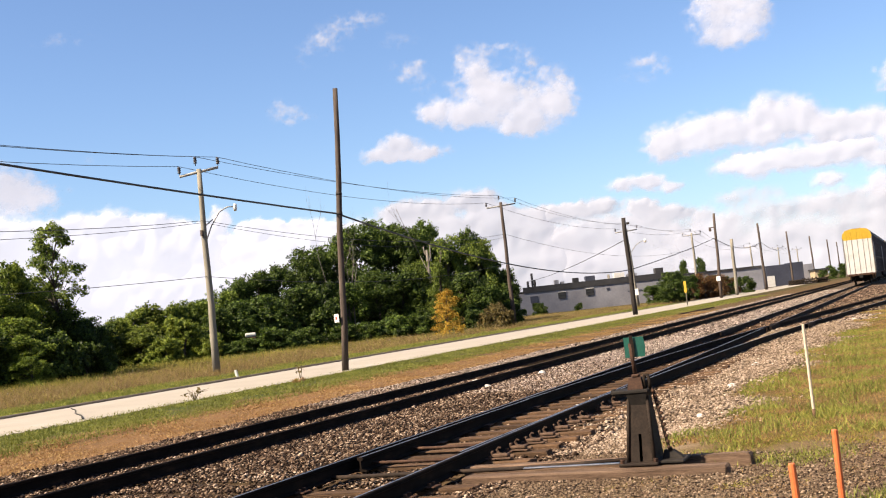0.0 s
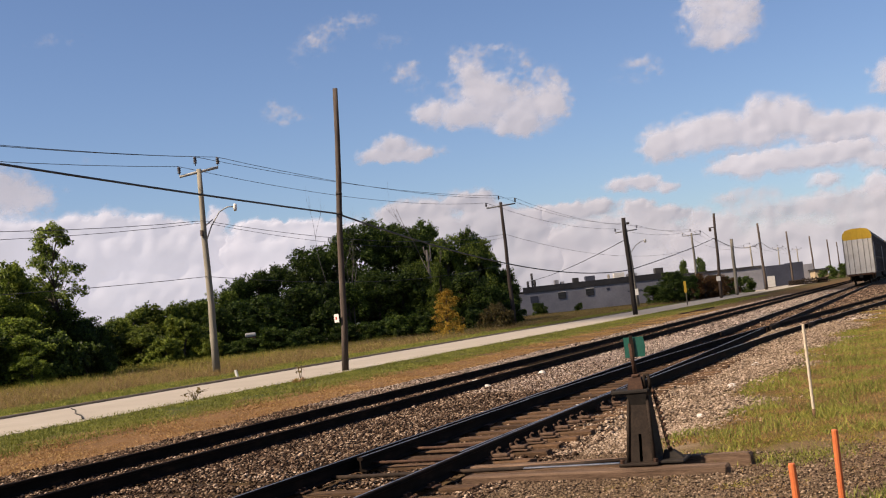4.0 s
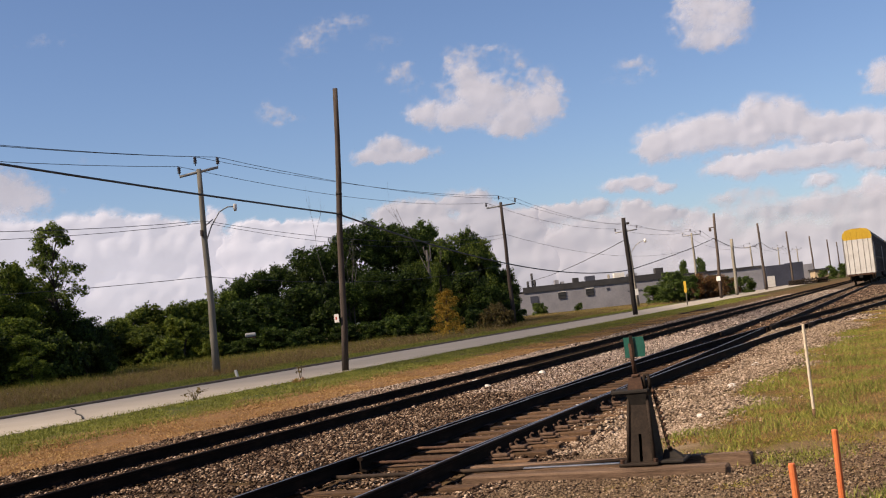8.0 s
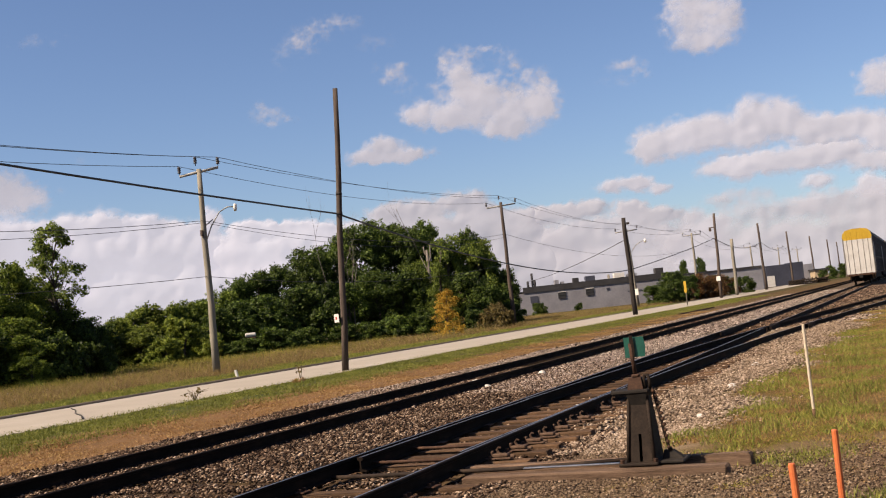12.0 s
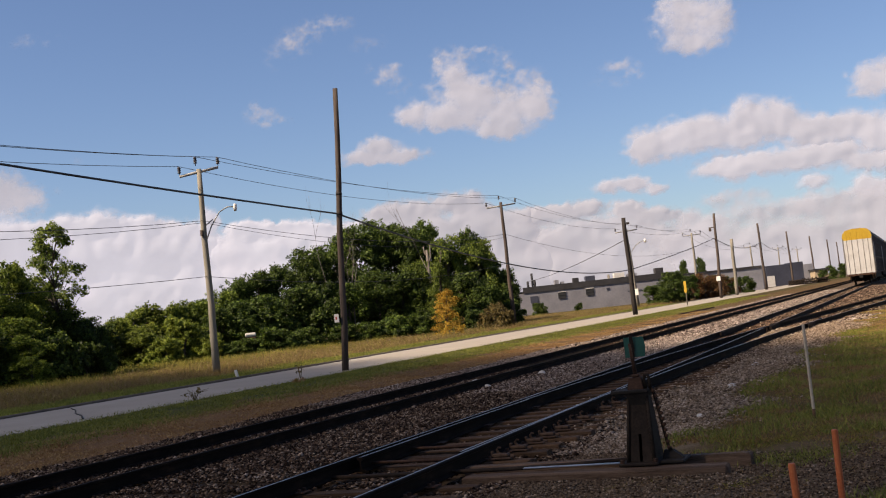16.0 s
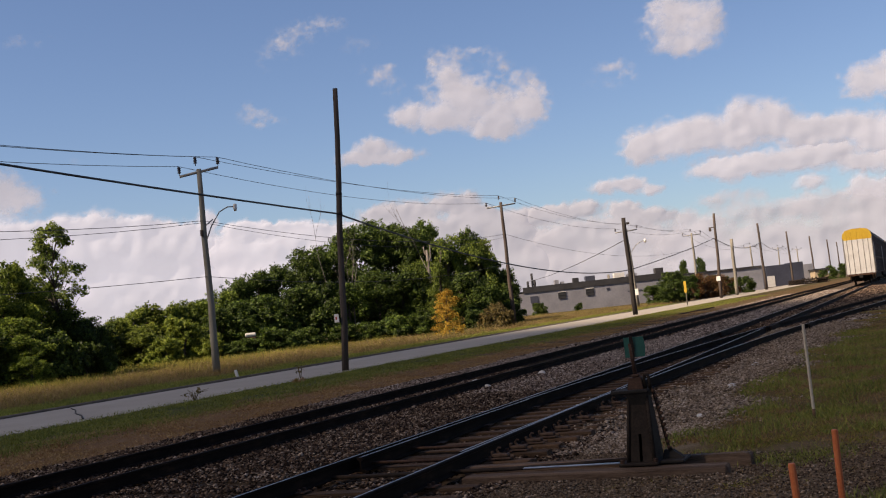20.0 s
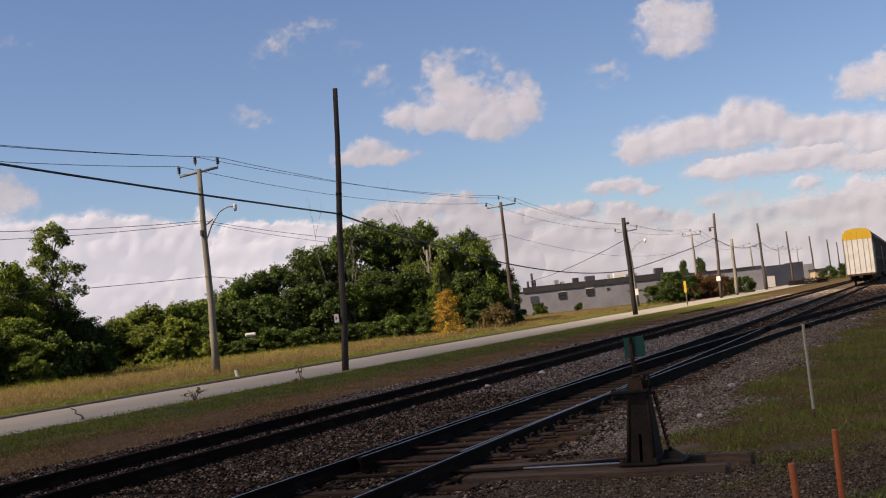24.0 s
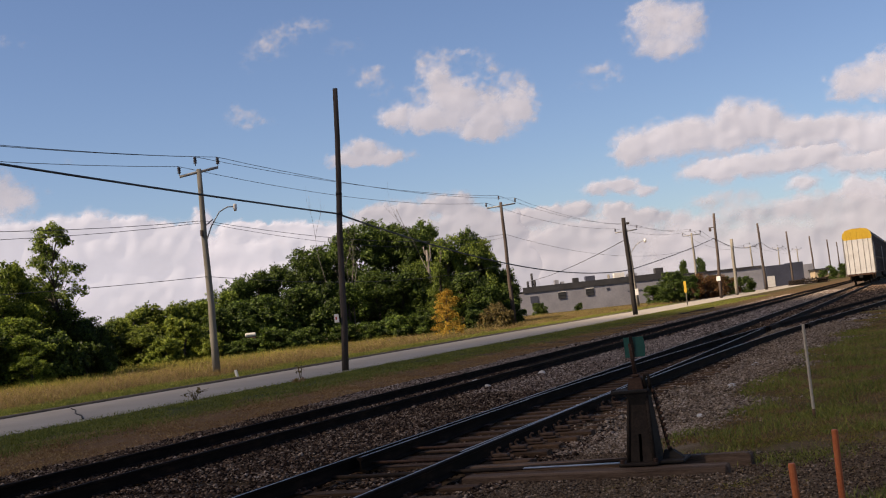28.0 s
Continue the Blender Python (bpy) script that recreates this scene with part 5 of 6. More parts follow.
add_box(bm, -0.8, -0.55, 1.0, 0.8, 0.55, 1.2, 0.08)
part("lid", bm_mesh("lid", bm, WHITE), trailer, "white lid")
for sx in (-0.45, 0.45):
    part("wheel", tube("wheel", [(sx, -0.5, 0.27), (sx, -0.32, 0.27)], 0.27, STEELDARK, 14), trailer)


# ---- clouds ----
def value_noise(x, y, seed):
    """Smooth random values between 0 and 1 over arrays of places."""
    g = np.random.default_rng(seed).uniform(0, 1, (256, 256))
    i, j = np.floor(x).astype(int), np.floor(y).astype(int)
    u, v = x - i, y - j
    u, v = u * u * u * (u * (6 * u - 15) + 10), v * v * v * (v * (6 * v - 15) + 10)
    i0, i1, j0, j1 = i % 256, (i + 1) % 256, j % 256, (j + 1) % 256
    return (g[i0, j0] * (1 - u) + g[i1, j0] * u) * (1 - v) + (g[i0, j1] * (1 - u) + g[i1, j1] * u) * v


def rough_noise(x, y, seed, octaves=5, gain=0.52):
    out, amp, total = 0.0, 1.0, 0.0
    for k in range(octaves):
        c, q = math.cos(0.6 * k), math.sin(0.6 * k)
        out = out + amp * value_noise((c * x - q * y) * 2 ** k + 17.3 * k, (q * x + c * y) * 2 ** k + 9.1 * k, seed + k)
        total += amp
        amp *= gain
    return out / total - 0.5


# softness of the rim, raggedness, size of the ragged pieces, relief of the heads, step, distance, material
KINDS = {"soft": (0.85, 0.62, 1.1, 0.08, 0.06, 4200.0, CLOUD), "body": (0.80, 0.50, 1.0, 0.12, 0.06, 4000.0, CLOUD),
         "bank": (0.62, 0.50, 0.9, 0.15, 0.07, 3700.0, CLOUDBRIGHT), "dim": (0.62, 0.50, 0.9, 0.15, 0.07, 3700.0, CLOUDDIM), "grey": (0.90, 0.60, 0.8, 0.14, 0.07, 3500.0, CLOUDDIM), "rest": (0.8, 0.5, 0.25, 0.2, 0.5, 4300.0, CLOUD)}


def make_cloud_mesh(lobes, seed, kind):
    """A cloud as a lumpy body: lobes (azimuth, elevation, half width, half height, weight) in degrees give its density."""
    rim, ragged, scale, relief, step, R, mat = KINDS[kind]
    lobes = np.array(lobes, dtype=float)
    c = np.array([np.average(lobes[:, 0]), np.average(lobes[:, 1])])
    k = R * math.pi / 180
    us = np.arange((lobes[:, 0] - 2.0 * lobes[:, 2]).min(), (lobes[:, 0] + 2.0 * lobes[:, 2]).max(), step)
    vs = np.arange((lobes[:, 1] - 2.0 * lobes[:, 3]).min(), (lobes[:, 1] + 2.0 * lobes[:, 3]).max(), step)
    U, W = np.meshgrid(us, vs, indexing="ij")
    # the outline is pushed about by eddies of two sizes
    wu = U + (0.75 * rough_noise(U * scale, W * scale, seed, 4) + 0.30 * rough_noise(U * scale * 4, W * scale * 4, seed + 50, 3)) / scale * 0.9
    ww = W + (0.55 * rough_noise(U * scale, W * scale, seed + 20, 4) + 0.30 * rough_noise(U * scale * 4, W * scale * 4, seed + 70, 3)) / scale * 0.7
    D, H, reach = np.zeros_like(U), np.zeros_like(U), np.full_like(U, 9.0)
    for a, e, ra, re, w in lobes:
        q = ((wu - a) / ra) ** 2 + ((ww - e) / re) ** 2
        reach = np.minimum(reach, ((U - a) / ra) ** 2 + ((W - e) / re) ** 2)
        D = 1 - (1 - D) * (1 - np.clip(w * np.exp(-1.15 * (q ** 1.35 if w > 0.7 else q)), 0, 0.999))
        H = np.maximum(H, w * min(ra, re) * np.clip(1.8 - q, 0, None))
    heads = 0.5 - np.abs(rough_noise(U * scale * 1.3, W * scale * 1.3, seed + 90, 3))
    torn = rough_noise(U * scale * 2.0, W * scale * 2.6, seed + 110, 6, 0.62)
    vapour = np.clip((D + ragged * 2.0 * torn * np.clip(3.0 * D, 0, 1) * (1.2 - D)) / rim * 0.72, 0, 1.4) * np.clip((4.4 - reach) / 1.2, 0, 1)
    for _ in range(14):
        for q in (H, heads):
            q[1:-1, 1:-1] = (2 * q[1:-1, 1:-1] + q[:-2, 1:-1] + q[2:, 1:-1] + q[1:-1, :-2] + q[1:-1, 2:]) / 6
    depth = k * (0.20 * H + relief * 4.0 * heads / scale * np.clip(1.3 * D, 0, 1))
    keep = reach < 4.4
    quad = keep[:-1, :-1] & keep[1:, :-1] & keep[1:, 1:] & keep[:-1, 1:]
    keep = np.zeros_like(keep)
    for i in (0, 1):
        for j in (0, 1):
            keep[i:keep.shape[0] - 1 + i, j:keep.shape[1] - 1 + j] |= quad
    idx = np.where(keep, np.cumsum(keep).reshape(keep.shape) - 1, -1)
    verts = np.stack([(U - c[0]) * k, -depth, (W - c[1]) * k], -1)[keep]
    quads = np.stack([idx[:-1, :-1], idx[1:, :-1], idx[1:, 1:], idx[:-1, 1:]], -1).reshape(-1, 4)
    me = mesh_of("cloud", verts.tolist(), quads[quad.ravel()].tolist(), mat, True)
    at = me.attributes.new("vapour", "FLOAT", "POINT")
    at.data.foreach_set("value", vapour[keep])
    return me, c, R


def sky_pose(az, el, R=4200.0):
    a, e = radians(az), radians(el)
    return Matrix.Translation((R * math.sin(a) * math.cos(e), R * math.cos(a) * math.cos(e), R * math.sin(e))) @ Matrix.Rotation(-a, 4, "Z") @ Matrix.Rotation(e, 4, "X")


CLOUDS = []


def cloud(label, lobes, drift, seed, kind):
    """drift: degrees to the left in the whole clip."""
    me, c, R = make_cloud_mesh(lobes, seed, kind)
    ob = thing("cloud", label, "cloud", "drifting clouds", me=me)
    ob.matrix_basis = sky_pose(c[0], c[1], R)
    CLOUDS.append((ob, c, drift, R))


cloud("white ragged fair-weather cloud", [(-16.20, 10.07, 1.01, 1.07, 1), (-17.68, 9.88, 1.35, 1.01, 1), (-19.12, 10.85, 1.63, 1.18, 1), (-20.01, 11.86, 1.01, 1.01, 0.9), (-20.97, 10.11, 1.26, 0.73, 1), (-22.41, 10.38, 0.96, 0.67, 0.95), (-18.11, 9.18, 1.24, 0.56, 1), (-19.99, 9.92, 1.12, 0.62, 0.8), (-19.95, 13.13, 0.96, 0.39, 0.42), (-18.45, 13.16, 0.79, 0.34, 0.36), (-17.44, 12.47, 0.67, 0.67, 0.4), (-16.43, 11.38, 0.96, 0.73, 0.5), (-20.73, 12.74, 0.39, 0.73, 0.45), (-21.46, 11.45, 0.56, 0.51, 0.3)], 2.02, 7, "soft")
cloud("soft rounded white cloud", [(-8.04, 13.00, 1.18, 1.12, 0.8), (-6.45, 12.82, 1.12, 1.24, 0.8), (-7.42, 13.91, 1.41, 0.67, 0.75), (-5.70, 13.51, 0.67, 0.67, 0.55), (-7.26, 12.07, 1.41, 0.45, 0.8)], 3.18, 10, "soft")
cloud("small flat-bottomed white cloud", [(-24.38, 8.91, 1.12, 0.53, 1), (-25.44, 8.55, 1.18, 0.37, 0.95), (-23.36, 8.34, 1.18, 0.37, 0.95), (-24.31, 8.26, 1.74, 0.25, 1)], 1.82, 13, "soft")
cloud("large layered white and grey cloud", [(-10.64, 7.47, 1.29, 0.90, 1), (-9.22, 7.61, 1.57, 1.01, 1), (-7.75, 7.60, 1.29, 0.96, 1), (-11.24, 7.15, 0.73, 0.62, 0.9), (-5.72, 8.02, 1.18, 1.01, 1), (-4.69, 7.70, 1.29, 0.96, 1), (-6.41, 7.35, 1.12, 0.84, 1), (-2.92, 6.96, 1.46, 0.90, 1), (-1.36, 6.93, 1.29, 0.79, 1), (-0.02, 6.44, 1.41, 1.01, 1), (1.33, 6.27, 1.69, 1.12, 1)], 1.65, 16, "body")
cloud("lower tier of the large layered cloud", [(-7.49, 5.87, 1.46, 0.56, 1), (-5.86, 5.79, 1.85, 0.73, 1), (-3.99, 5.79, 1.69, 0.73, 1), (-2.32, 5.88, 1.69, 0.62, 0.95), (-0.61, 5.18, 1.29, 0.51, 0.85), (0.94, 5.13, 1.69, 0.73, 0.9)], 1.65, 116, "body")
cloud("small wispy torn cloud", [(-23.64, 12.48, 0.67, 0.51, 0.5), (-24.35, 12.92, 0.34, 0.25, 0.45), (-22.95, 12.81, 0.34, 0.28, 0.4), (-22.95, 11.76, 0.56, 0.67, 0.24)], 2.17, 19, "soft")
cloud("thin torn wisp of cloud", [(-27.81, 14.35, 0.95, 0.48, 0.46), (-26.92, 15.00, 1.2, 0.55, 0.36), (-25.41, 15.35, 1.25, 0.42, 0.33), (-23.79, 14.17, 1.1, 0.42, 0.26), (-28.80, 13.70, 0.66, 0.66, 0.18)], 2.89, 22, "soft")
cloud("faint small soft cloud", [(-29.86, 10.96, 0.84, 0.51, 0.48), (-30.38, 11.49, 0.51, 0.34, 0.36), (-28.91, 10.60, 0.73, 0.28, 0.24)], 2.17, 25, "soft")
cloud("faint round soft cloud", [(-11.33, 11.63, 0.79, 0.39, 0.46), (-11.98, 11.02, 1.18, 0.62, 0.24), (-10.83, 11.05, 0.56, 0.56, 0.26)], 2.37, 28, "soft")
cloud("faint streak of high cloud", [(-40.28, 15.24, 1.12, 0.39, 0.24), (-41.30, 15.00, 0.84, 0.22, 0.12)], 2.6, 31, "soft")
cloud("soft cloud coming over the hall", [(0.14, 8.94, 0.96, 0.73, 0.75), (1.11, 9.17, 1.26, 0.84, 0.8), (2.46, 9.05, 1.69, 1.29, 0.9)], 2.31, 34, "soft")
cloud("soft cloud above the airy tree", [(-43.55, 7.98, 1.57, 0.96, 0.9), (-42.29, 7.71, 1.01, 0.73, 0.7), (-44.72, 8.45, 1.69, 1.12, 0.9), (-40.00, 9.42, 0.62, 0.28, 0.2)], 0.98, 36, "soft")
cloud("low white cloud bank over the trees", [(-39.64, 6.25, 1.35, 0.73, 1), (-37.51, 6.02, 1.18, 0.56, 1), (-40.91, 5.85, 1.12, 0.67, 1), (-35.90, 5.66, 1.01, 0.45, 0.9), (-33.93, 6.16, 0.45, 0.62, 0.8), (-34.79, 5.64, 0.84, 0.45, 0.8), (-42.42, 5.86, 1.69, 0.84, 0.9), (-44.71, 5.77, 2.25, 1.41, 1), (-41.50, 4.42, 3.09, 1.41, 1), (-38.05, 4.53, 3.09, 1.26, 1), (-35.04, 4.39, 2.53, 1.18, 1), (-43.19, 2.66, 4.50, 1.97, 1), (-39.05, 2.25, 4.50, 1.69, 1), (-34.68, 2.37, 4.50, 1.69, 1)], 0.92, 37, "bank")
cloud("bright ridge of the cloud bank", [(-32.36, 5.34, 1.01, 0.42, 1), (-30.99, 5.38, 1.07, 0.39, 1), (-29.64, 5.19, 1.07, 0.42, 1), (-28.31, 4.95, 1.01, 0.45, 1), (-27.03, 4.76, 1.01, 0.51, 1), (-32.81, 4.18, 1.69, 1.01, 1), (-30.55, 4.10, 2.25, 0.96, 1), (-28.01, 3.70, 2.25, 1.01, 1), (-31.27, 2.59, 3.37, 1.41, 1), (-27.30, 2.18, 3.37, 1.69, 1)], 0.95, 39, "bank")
# the dim and grey banks take the copy with less painted glow
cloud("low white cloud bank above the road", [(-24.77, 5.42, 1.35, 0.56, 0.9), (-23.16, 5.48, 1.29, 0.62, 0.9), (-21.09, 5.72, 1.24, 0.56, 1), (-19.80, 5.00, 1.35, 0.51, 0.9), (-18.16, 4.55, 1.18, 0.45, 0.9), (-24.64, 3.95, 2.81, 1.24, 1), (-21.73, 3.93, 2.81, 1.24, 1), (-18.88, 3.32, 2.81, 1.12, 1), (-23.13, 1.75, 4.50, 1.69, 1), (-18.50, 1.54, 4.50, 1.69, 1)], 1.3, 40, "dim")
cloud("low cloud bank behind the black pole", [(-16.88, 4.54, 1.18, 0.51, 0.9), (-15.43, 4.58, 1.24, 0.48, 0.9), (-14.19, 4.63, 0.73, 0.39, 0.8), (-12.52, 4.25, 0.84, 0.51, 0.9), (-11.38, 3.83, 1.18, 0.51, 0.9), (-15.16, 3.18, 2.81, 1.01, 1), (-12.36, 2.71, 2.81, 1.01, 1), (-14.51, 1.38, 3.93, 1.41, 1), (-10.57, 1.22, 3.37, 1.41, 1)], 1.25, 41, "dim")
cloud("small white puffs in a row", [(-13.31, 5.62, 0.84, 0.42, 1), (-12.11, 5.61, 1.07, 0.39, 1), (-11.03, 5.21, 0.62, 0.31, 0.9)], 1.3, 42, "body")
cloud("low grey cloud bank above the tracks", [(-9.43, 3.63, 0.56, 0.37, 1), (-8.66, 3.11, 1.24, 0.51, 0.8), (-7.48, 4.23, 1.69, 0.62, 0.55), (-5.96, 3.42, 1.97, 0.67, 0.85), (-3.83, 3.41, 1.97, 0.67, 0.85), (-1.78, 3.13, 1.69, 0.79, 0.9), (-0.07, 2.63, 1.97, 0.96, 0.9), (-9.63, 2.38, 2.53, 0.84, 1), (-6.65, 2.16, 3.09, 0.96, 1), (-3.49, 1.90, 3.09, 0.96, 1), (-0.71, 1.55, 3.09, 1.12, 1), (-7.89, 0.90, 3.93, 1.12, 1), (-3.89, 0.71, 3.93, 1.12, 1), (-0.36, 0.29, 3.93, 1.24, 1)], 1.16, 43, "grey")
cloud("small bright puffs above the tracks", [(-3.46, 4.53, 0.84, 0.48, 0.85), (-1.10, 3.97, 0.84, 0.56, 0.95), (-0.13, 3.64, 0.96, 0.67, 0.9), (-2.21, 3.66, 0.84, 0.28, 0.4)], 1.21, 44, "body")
# the same broken cloud, added unseen low down all round as neutral fill light
rest = random.Random(4)
for az, el in [(40 * k + 35, 9) for k in range(7)]:
    lobes = [(rest.uniform(-13, 13), rest.uniform(-3.5, 3.5), rest.uniform(4, 8), rest.uniform(2.2, 4.5), rest.uniform(0.8, 1)) for _ in range(7)]
    me, c, R = make_cloud_mesh(lobes, 200 + int(az) + int(el), "rest")
    ob = thing("cloud", "unseen glowing cloud added for neutral fill light", "cloud", "drifting clouds", me=me)
    ob.matrix_basis = sky_pose(az, el, R)


# ---- clouds that pass before the sun ----
RIGHT, AHEAD = Vector((0.9218, 0.3877)), Vector((-0.3877, 0.9218))
PASSING = []


def passing_cloud(label, rl, rd, tilt, way, seed, cap=1.3, steep=2.4, ragged=0.16, far=900, mat=CLOUD):
    """A broad cloud high up towards the sun. way: (seconds, metres right, metres ahead) of its shadow's middle."""
    n = 56
    us = np.linspace(-1.5, 1.5, n)
    verts, faces, dens, idx = [], [], [], {}
    for i, u in enumerate(us):
        for j, v in enumerate(us):
            p = noise.fractal(Vector((u * 2.2 + seed, v * 2.2, 0.3 * seed)), 0.9, 2.1, 4)
            d = 1.35 - math.hypot(u, v) * 1.0 + ragged * p
            if d > 0.02:
                idx[i, j] = len(verts)
                verts.append((u * rl, v * rd, 30 * math.sqrt(d) * (1 + 0.3 * p)))
                dens.append(min(cap, steep * d))
    for i in range(n - 1):
        for j in range(n - 1):
            q = [(i, j), (i + 1, j), (i + 1, j + 1), (i, j + 1)]
            if all(k in idx for k in q):
                faces.append([idx[k] for k in q])
    me = mesh_of("cloud", verts, faces, mat, True)
    at = me.attributes.new("vapour", "FLOAT", "POINT")
    at.data.foreach_set("value", dens)
    ob = thing("cloud", label, "cloud", "drifting clouds", me=me)
    rows = []
    for t, r, a in way:
        g = RIGHT * r + AHEAD * a
        rows.append((t, Matrix.Translation(Vector((g.x, g.y, 0)) - SUN_WAY * far) @ Matrix.Rotation(radians(22.8 + tilt), 4, "Z")))
    ob.matrix_basis = rows[0][1]
    PASSING.append((ob, rows))


passing_cloud("broad cloud drifting between the sun and the grove", 44, 54, 0, [(0, -34, 222), (3, -18, 165), (6, -4, 117), (7.5, -29, 98), (9, -54, 80), (10.5, -65, 74), (12, -88, 78), (14, -116, 100), (16, -146, 130), (20, -196, 172), (24, -246, 204), (28, -296, 236)], 2.0, 0.50)
passing_cloud("broad cloud drifting between the sun and the tracks", 50, 84, 0,
              [(0, -190, -75), (4, -157, -63), (8, -123, -51), (12, -83, -37), (14.5, -60, -28), (16, -55, -28), (17, -44, -27), (17.5, -33, -26), (18, -20, -26), (19, -1, -24),
               (21, 10, -14), (24, 26, -8), (25, 30, -7), (26, 28, -7), (28, 22, -8)], 5.0, 1.6, 2.2, 0.05, 350, CLOUDTHIN)


# ---- gravel, grass and weeds ----
def in_view(x, y):
    """The stretch of the plan that the verges and the bed fill: a wedge opening to the left of the tracks."""
    return (x > -1.02 * y - 2.0) & (x < 0.9 - 0.02 * y)


def stones(name, label, r, x0, x1, y0, y1, n, s0, s1, lift, clear, mat=BALLAST, gauge=None):
    x, y = r.uniform(x0, x1, n), r.uniform(y0, y1, n)
    ok = in_view(x, y)
    # the bed's edge on the open side is ragged
    edge = -2.95 + 0.35 * np.sin(y * 0.9) + 0.25 * np.sin(y * 2.3 + 1) + 0.03 * np.clip(y - 12, 0, 30) + 3.8 * (1 - smooth(11.5, 12.9, y))
    ok &= x < edge + r.normal(scale=0.25, size=n)
    for q in clear:
        ok &= np.abs(x - q) > 0.075
    on_tie = ((np.abs(y - HEADS[0]) < 0.13) | (np.abs(y - HEADS[1]) < 0.13)) & (x < -1.55)
    ok &= ~(on_tie & (r.uniform(size=n) < 0.86))
    branch = np.array([turn_out(v) for v in y])
    if gauge is not None:   # dark stone between the rails, pale stone outside them
        j = r.normal(scale=0.12, size=n)
        inner = (np.abs(x - 0.5 * (A_NEAR + A_FAR) + j) < 1.05) | ((x + j > B_FAR - 0.25) & (x + j < B_NEAR + branch + 0.45))
        ok &= inner == gauge
    ok &= (np.abs(x - B_NEAR - branch) > 0.075) & (np.abs(x - B_FAR - branch) > 0.075)
    x, y = x[ok], y[ok]
    m = len(x)
    s = r.uniform(s0, s1, m) * np.where(r.uniform(size=m) < 0.03, 1.6, 1.0)
    base = np.array([[1, 0, 0], [0, 1, 0], [-1, 0, 0], [0, -1, 0], [0.15, 0.1, 0.75], [0, 0, -0.7]], float)
    v = base[None] * r.uniform(0.6, 1.25, (m, 6, 1)) + r.normal(scale=0.16, size=(m, 6, 3))
    a = r.uniform(0, 2 * np.pi, m)
    ca, sa = np.cos(a)[:, None], np.sin(a)[:, None]
    vx, vy = v[..., 0] * ca - v[..., 1] * sa, v[..., 0] * sa + v[..., 1] * ca
    v = np.stack([vx * r.uniform(0.8, 1.3, (m, 1)), vy, v[..., 2] * r.uniform(0.55, 0.95, (m, 1))], -1) * s[:, None, None]
    z = ground_z(x, y) + lift + r.uniform(-0.02, 0.02, m)
    v += np.stack([x, y, z], -1)[:, None]
    tri = np.array([[0, 1, 4], [1, 2, 4], [2, 3, 4], [3, 0, 4], [1, 0, 5], [2, 1, 5], [3, 2, 5], [0, 3, 5]])
    me = bpy.data.meshes.new(name)
    me.vertices.add(m * 6)
    me.vertices.foreach_set("co", v.astype(np.float32).ravel())
    f = (tri[None] + (np.arange(m) * 6)[:, None, None]).astype(np.int32).ravel()
    me.loops.add(len(f))
    me.loops.foreach_set("vertex_index", f)
    me.polygons.add(m * 8)
    me.polygons.foreach_set("loop_start", np.arange(m * 8, dtype=np.int32) * 3)
    me.polygons.foreach_set("loop_total", np.full(m * 8, 3, dtype=np.int32))
    me.materials.append(mat)
    me.update(calc_edges=True)
    return thing(name, label, "gravel", kind="stuff", me=me)


RAILS = (A_NEAR, A_FAR, B_NEAR, B_FAR)
r4 = np.random.default_rng(21)
stones("gravel", "brown-grey crushed stone between the tracks", r4, -12.9, -3.9, 7.0, 18.0, 100000, 0.013, 0.034, 0.012, RAILS)
stones("gravel", "brown-grey crushed stone between the tracks", r4, -13.0, -4.0, 17.5, 30.0, 90000, 0.014, 0.034, 0.014, RAILS)
stones("gravel", "grey-brown crushed stone between the tracks", r4, -13.0, -4.0, 22.0, 40.0, 130000, 0.014, 0.034, 0.016, RAILS, GREY_BALLAST, False)
stones("gravel", "dark brown crushed stone between the far rails", r4, -13.0, 6.0, 40.0, 120.0, 80000, 0.03, 0.06, 0.012, RAILS, BALLAST, True)
stones("gravel", "pale grey crushed stone between the far tracks", r4, -13.0, 0.0, 40.0, 120.0, 100000, 0.03, 0.06, 0.012, RAILS, GREY_BALLAST, False)


stones("gravel", "pale dusty gravel on the open shoulder", r4, -4.3, -0.5, 12.6, 18.0, 75000, 0.009, 0.022, 0.004, RAILS, PALE_BALLAST)
stones("gravel", "brown gravel trodden into bare soil", r4, -4.3, 0.6, 7.0, 13.4, 90000, 0.006, 0.018, -0.002, RAILS, SOIL_STONE)
stones("gravel", "pale dusty gravel on the open shoulder", r4, -4.3, 1.5, 18.0, 45.0, 60000, 0.012, 0.028, 0.006, RAILS, PALE_BALLAST)


stones("gravel", "pale gravel spilt over the tie ends", r4, -4.7, 0.0, 14.5, 40.0, 30000, 0.014, 0.03, 0.05, RAILS, PALE_BALLAST)


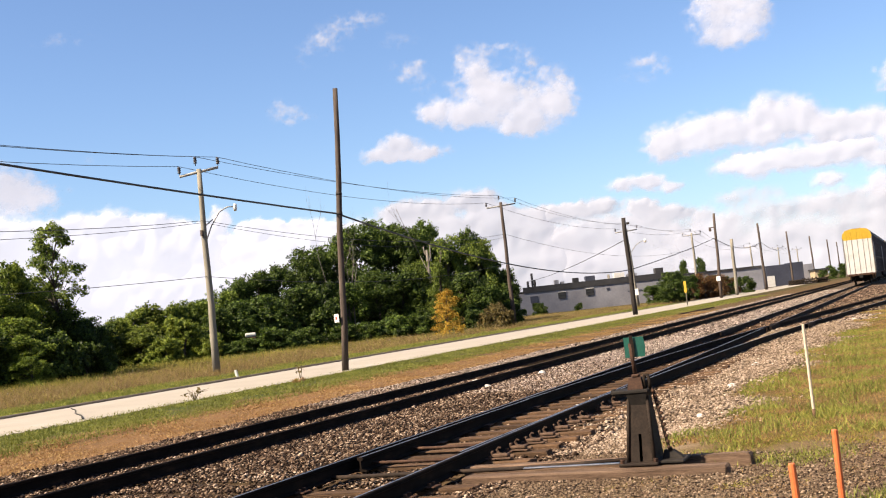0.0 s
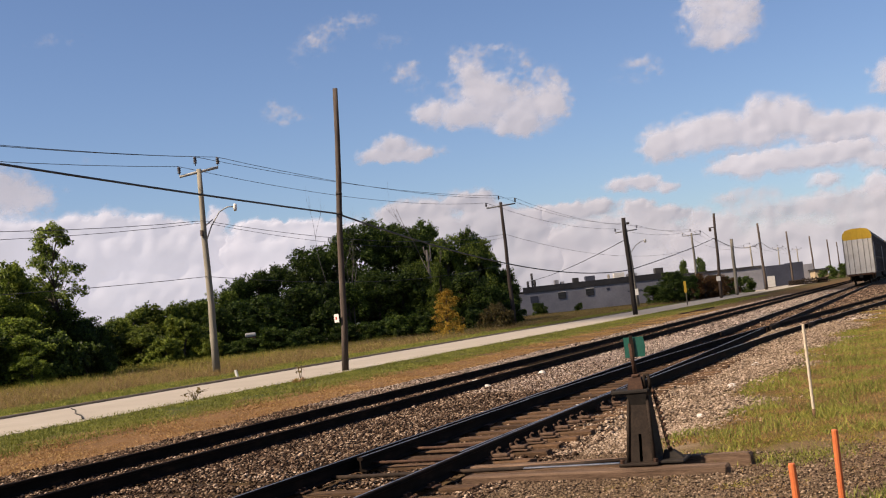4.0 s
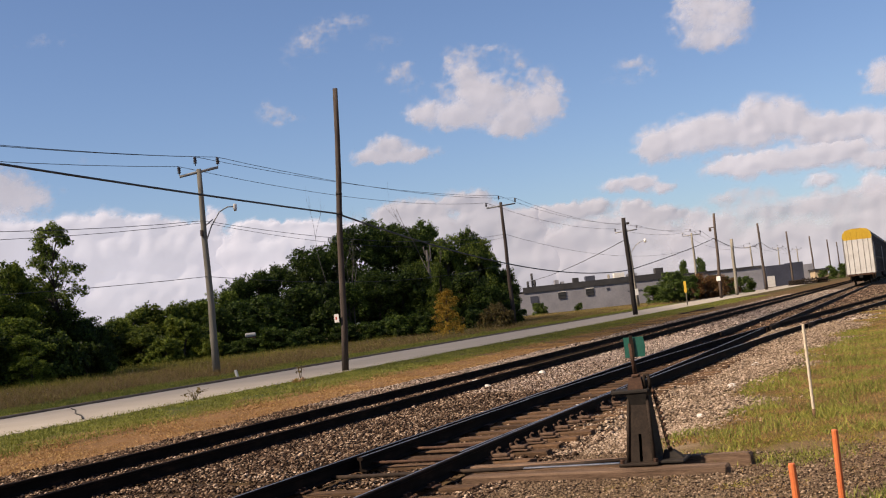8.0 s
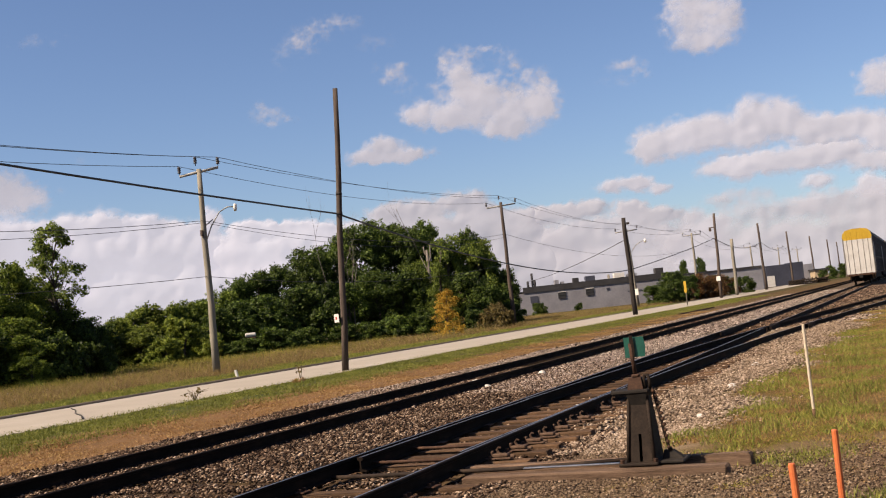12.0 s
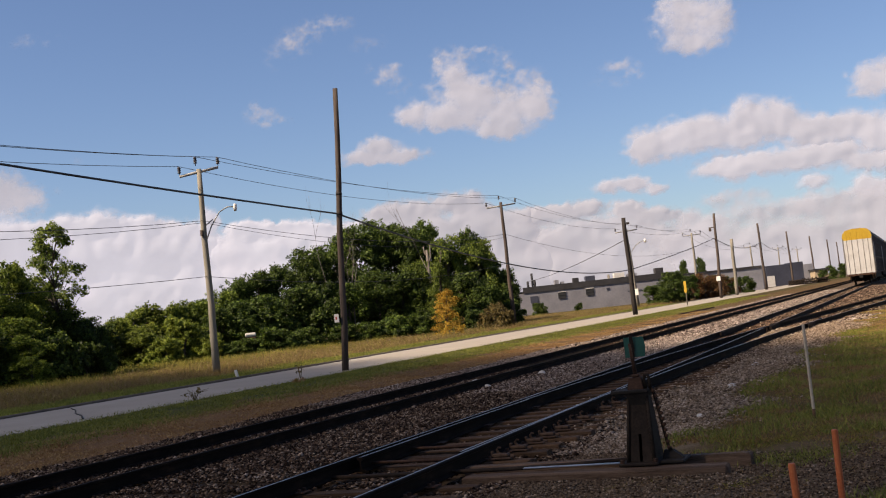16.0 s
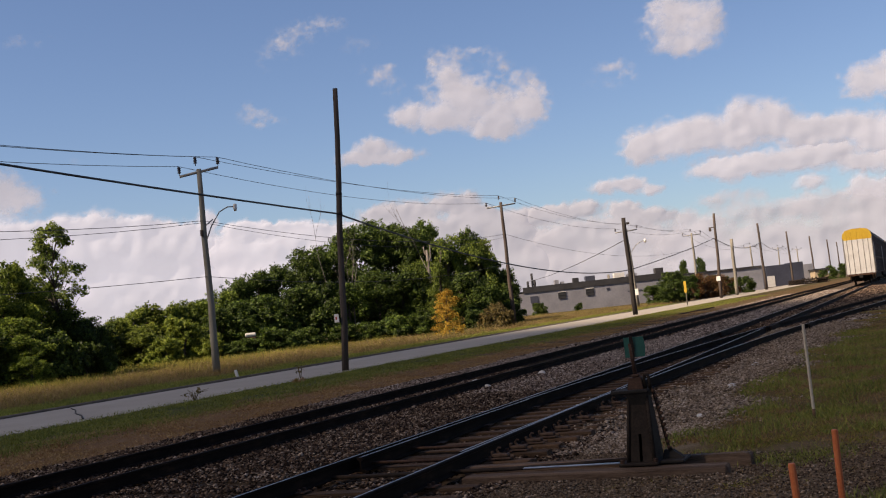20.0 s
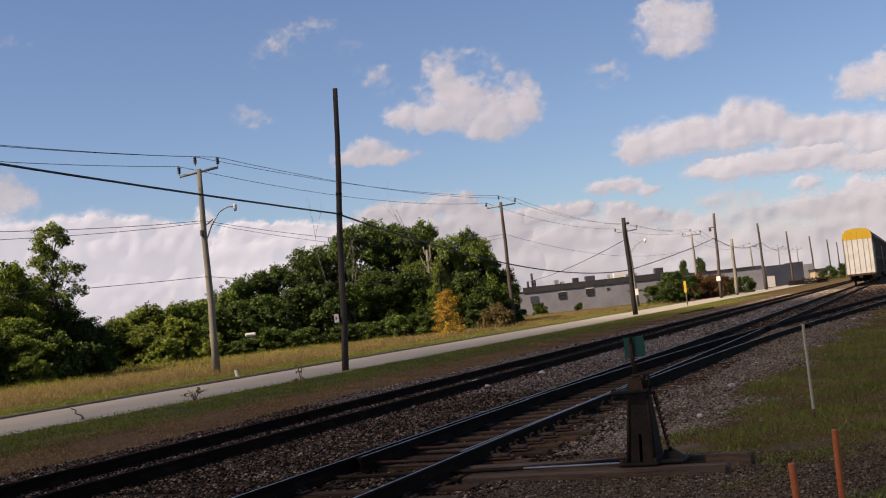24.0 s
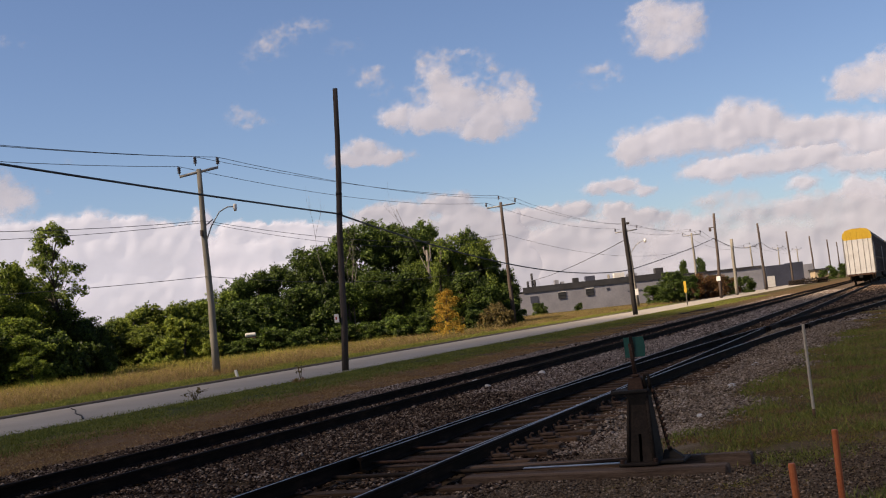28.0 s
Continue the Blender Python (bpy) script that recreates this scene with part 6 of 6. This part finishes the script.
def blades(name, label, r, n, where, y0, y1, x0, x1, h0, h1, w, mat, lean=0.5, power=1.0):
    """Grass: single bent blades, three corners each, scattered where the plan wants them."""
    y = y0 + (y1 - y0) * r.uniform(size=n) ** power
    x = r.uniform(x0, x1, n)
    ok = in_view(x, y) & where(x, y, r)
    x, y = x[ok], y[ok]
    m = len(x)
    h = r.uniform(h0, h1, m)
    a = r.uniform(0, 2 * np.pi, m)
    d = np.stack([np.cos(a), np.sin(a), np.zeros(m)], -1)
    p = np.stack([x, y, ground_z(x, y) - 0.01], -1)
    sd = np.stack([np.cos(a + 1.57 + r.normal(size=m)), np.sin(a + 1.57 + r.normal(size=m)), np.zeros(m)], -1) * (w * r.uniform(0.6, 1.4, m))[:, None]
    tip = p + d * (h * r.uniform(0.1, lean, m))[:, None] + np.array([0, 0, 1]) * h[:, None]
    q = np.stack([p - sd, p + sd, tip], 1).reshape(-1, 3)
    return thing(name, label, "grass", kind="stuff", me=quick_mesh(name, q, 3, mat))


def wave(x, y, s, o):
    return np.sin(x * s + o + 1.7 * np.sin(y * s * 0.7)) * np.sin(y * s * 0.8 + 2.1 * o + 1.3 * np.sin(x * s * 1.3))


def lawn(green):
    def f(x, y, r):
        edge = -2.85 + 0.3 * np.sin(y * 0.9) + 0.03 * np.clip(y - 12, 0, 30)
        g = wave(x, y, 1.9, 0.4) + 0.6 * wave(x, y, 4.3, 1.9) + r.normal(scale=0.35, size=len(x))
        bare = (np.hypot((x + 0.25) / 0.4, (y - 12.3) / 0.35) < 1.0) & (r.uniform(size=len(x)) < 0.7)
        tuft = (wave(x, y, 5.0, 0.7) > 0.45) & (r.uniform(size=len(x)) < 0.7)
        open_soil = (y < 11.6 + 0.55 * np.sin(x * 3.1) + r.normal(scale=0.45, size=len(x))) & ~tuft
        return (x > edge + r.normal(scale=0.15, size=len(x))) & ((g > 0.44) if green else (g < 0.72)) & ~bare & ~open_soil
    return f


def strip(a, b, soft=0.5, cut=-9.0, s=1.1, o=0.0):
    def f(x, y, r):
        j = r.normal(scale=soft, size=len(x))
        return (x + j > a) & (x + j < b) & (wave(x, y, s, o) + r.normal(scale=0.4, size=len(x)) > cut)
    return f


blades("green_grass", "short patchy green grass beside the gravel", r4, 520000, lawn(True), 8.5, 48, -3.4, 0.9, 0.010, 0.042, 0.0048, BLADES, 1.9, 1.3)
blades("dry_grass", "short dried grass beside the gravel", r4, 520000, lawn(False), 8.5, 48, -3.4, 0.9, 0.008, 0.034, 0.0048, STRAW, 2.4, 1.3)
blades("dry_grass", "sun-dried orange-brown grass along the track", r4, 220000, strip(-16.6, -12.6, 0.35, -0.75), 11, 80, -18, -12, 0.01, 0.045, 0.014, STRAW, 2.6, 1.5)
blades("green_grass", "green grass along the road", r4, 280000, strip(-20.15, -15.9, 0.45, -0.62), 14, 130, -20.8, -14.8, 0.02, 0.085, 0.012, LUSH, 1.3, 1.5)
blades("green_grass", "mown green strip behind the kerb", r4, 120000, strip(-31.5, -26.6, 0.4), 24, 140, -32, -26.4, 0.04, 0.13, 0.014, LUSH, 0.8, 1.4)
blades("tall_dry_grass", "tall drying meadow grass before the trees", r4, 330000, strip(-52, -31.0, 0.8, -0.8), 26, 160, -53, -30, 0.05, 0.42, 0.009, MEADOW, 2.6, 1.3)
blades("tall_green_weeds", "tall green weeds among the dry grass", r4, 90000, strip(-56, -31.5, 0.6, 0.15, 0.5, 2.0), 26, 160, -56, -30, 0.10, 0.5, 0.012, BLADES, 1.6, 1.2)


def seed_heads(name, label, r, n, where, x0, x1, y0, y1, h0, h1, size, mat):
    """Small pale flower and seed heads standing over the grass."""
    x, y = r.uniform(x0, x1, n), r.uniform(y0, y1, n)
    ok = in_view(x, y) & where(x, y, r)
    x, y = x[ok], y[ok]
    c = np.stack([x, y, ground_z(x, y) + r.uniform(h0, h1, len(x))], -1)
    q = leaf_cards(r, c, np.full((len(x), 3), size * 1.6), np.full(len(x), 3), size)
    return thing(name, label, "flowers", kind="stuff", me=quick_mesh(name, q, 4, mat))


SEED = leafy("pale_seed_heads", [(0.2, (0.12, 0.09, 0.06)), (0.5, (0.22, 0.17, 0.12)), (0.85, (0.38, 0.33, 0.27))], 0.3, 0.8, 0.5)
seed_heads("seed_heads", "pale seed heads and small white flowers over the meadow", r4, 1100, strip(-50, -31.5, 0.8, 0.0, 0.35, 1.0), -51, -31, 26, 120, 0.15, 0.45, 0.026, SEED)
blades("tall_green_weeds", "light green weeds along the foot of the hedge", r4, 90000, strip(-62, -43.0, 0.8, 0.0, 0.45, 0.6), 44, 110, -63, -42, 0.15, 0.65, 0.015, BLADES, 1.2, 1.0)


def tufts(x, y, r):
    """Greener growth along the gravel's edge and in loose tufts on the bare soil."""
    edge = -2.85 + 0.3 * np.sin(y * 0.9) + 0.03 * np.clip(y - 12, 0, 30)
    n = r.normal(scale=0.25, size=len(x))
    rim = (x > edge) & (x < edge + 1.3 + n) & (y > 12.2 + n) & (wave(x, y, 2.6, 0.9) + n > 0.1)
    loose = (np.hypot((x + 0.35) / 0.45, (y - 8.7) / 0.6) < 0.8 + n) | (np.hypot((x + 1.3) / 0.6, (y - 11.6) / 0.5) < 0.8 + n)
    inner = (x > edge + 0.6) & (y > 12.6) & (wave(x, y, 1.7, 2.2) + n > 0.42)
    return rim | loose | inner


blades("green_grass", "lush green tufts along the gravel's edge", r4, 110000, tufts, 7.6, 34, -3.4, 0.9, 0.03, 0.10, 0.006, LUSH, 1.2, 1.3)


def weed(label, x, y, h, w, seed, mat):
    """A wayside plant of a few arching stems with narrow leaves."""
    r = random.Random(seed)
    ob = thing("weed", label, "plant", "roadside weeds", m=pose(x, y, -0.02))
    for k in range(7):
        a = r.uniform(0, 6.28)
        q = w * r.uniform(0.4, 1)
        pts = [(0, 0, 0), (math.cos(a) * q * 0.35, math.sin(a) * q * 0.35, h * 0.7), (math.cos(a) * q, math.sin(a) * q, h * r.uniform(0.5, 1.0))]
        part("stem", tube("stem", pts, [0.010, 0.008, 0.004], mat, 5), ob)
    g = np.random.default_rng(seed)
    part("foliage", quick_mesh("foliage", leaf_cards(g, [(0, 0, h * 0.6)], [(w * 0.8, w * 0.8, h * 0.4)], [18], 0.06), 4, mat), ob)
    return ob


weed("arching brown weed at the road's edge", -19.9, 27.4, 0.38, 0.5, 1, OLIVE)
weed("thin brown weed at the road's edge", -20.3, 34.2, 0.6, 0.25, 2, OLIVE)
weed("low tan weed on the verge", -18.6, 31.2, 0.25, 0.3, 3, STRAW)


def boulder(x, y, s, seed, mat, label):
    r = random.Random(seed)
    bm = bmesh.new()
    bmesh.ops.create_icosphere(bm, subdivisions=2, radius=s)
    for v in bm.verts:
        v.co *= 1 + 0.35 * noise.noise(v.co / s + Vector((seed, 0, 0)))
        v.co.z *= 0.6
    return thing("stone", label, "stone", "loose stones", m=pose(x, y, float(ground_z(x, y)) + 0.25 * s + 0.02), me=bm_mesh("stone", bm, mat))


PALESTONE = surface("pale_limestone", (0.3276, 0.3042, 0.273), (0.4368, 0.4134, 0.3822), (0.5304, 0.5148, 0.4836), 9.0, 0.9)
for i, (x, y, s) in enumerate(((-3.15, 19.4, 0.08), (-8.9, 26.6, 0.10), (-10.2, 25.4, 0.09), (-5.5, 18.1, 0.05), (-6.7, 33.0, 0.10), (-9.2, 23.6, 0.07), (-3.4, 24.3, 0.08), (-2.9, 15.0, 0.05))):
    boulder(x, y, s, i + 1, PALESTONE, "pale loose stone lying on the gravel")


def motions():
    for ob, rows in PASSING:
        walk(ob, rows)
    for ob, c, drift, R in CLOUDS:
        walk(ob, [(4.0 * k, sky_pose(c[0] - drift * k / 7, c[1] - 0.02 * drift * k / 7, R)) for k in range(8)])


motions()
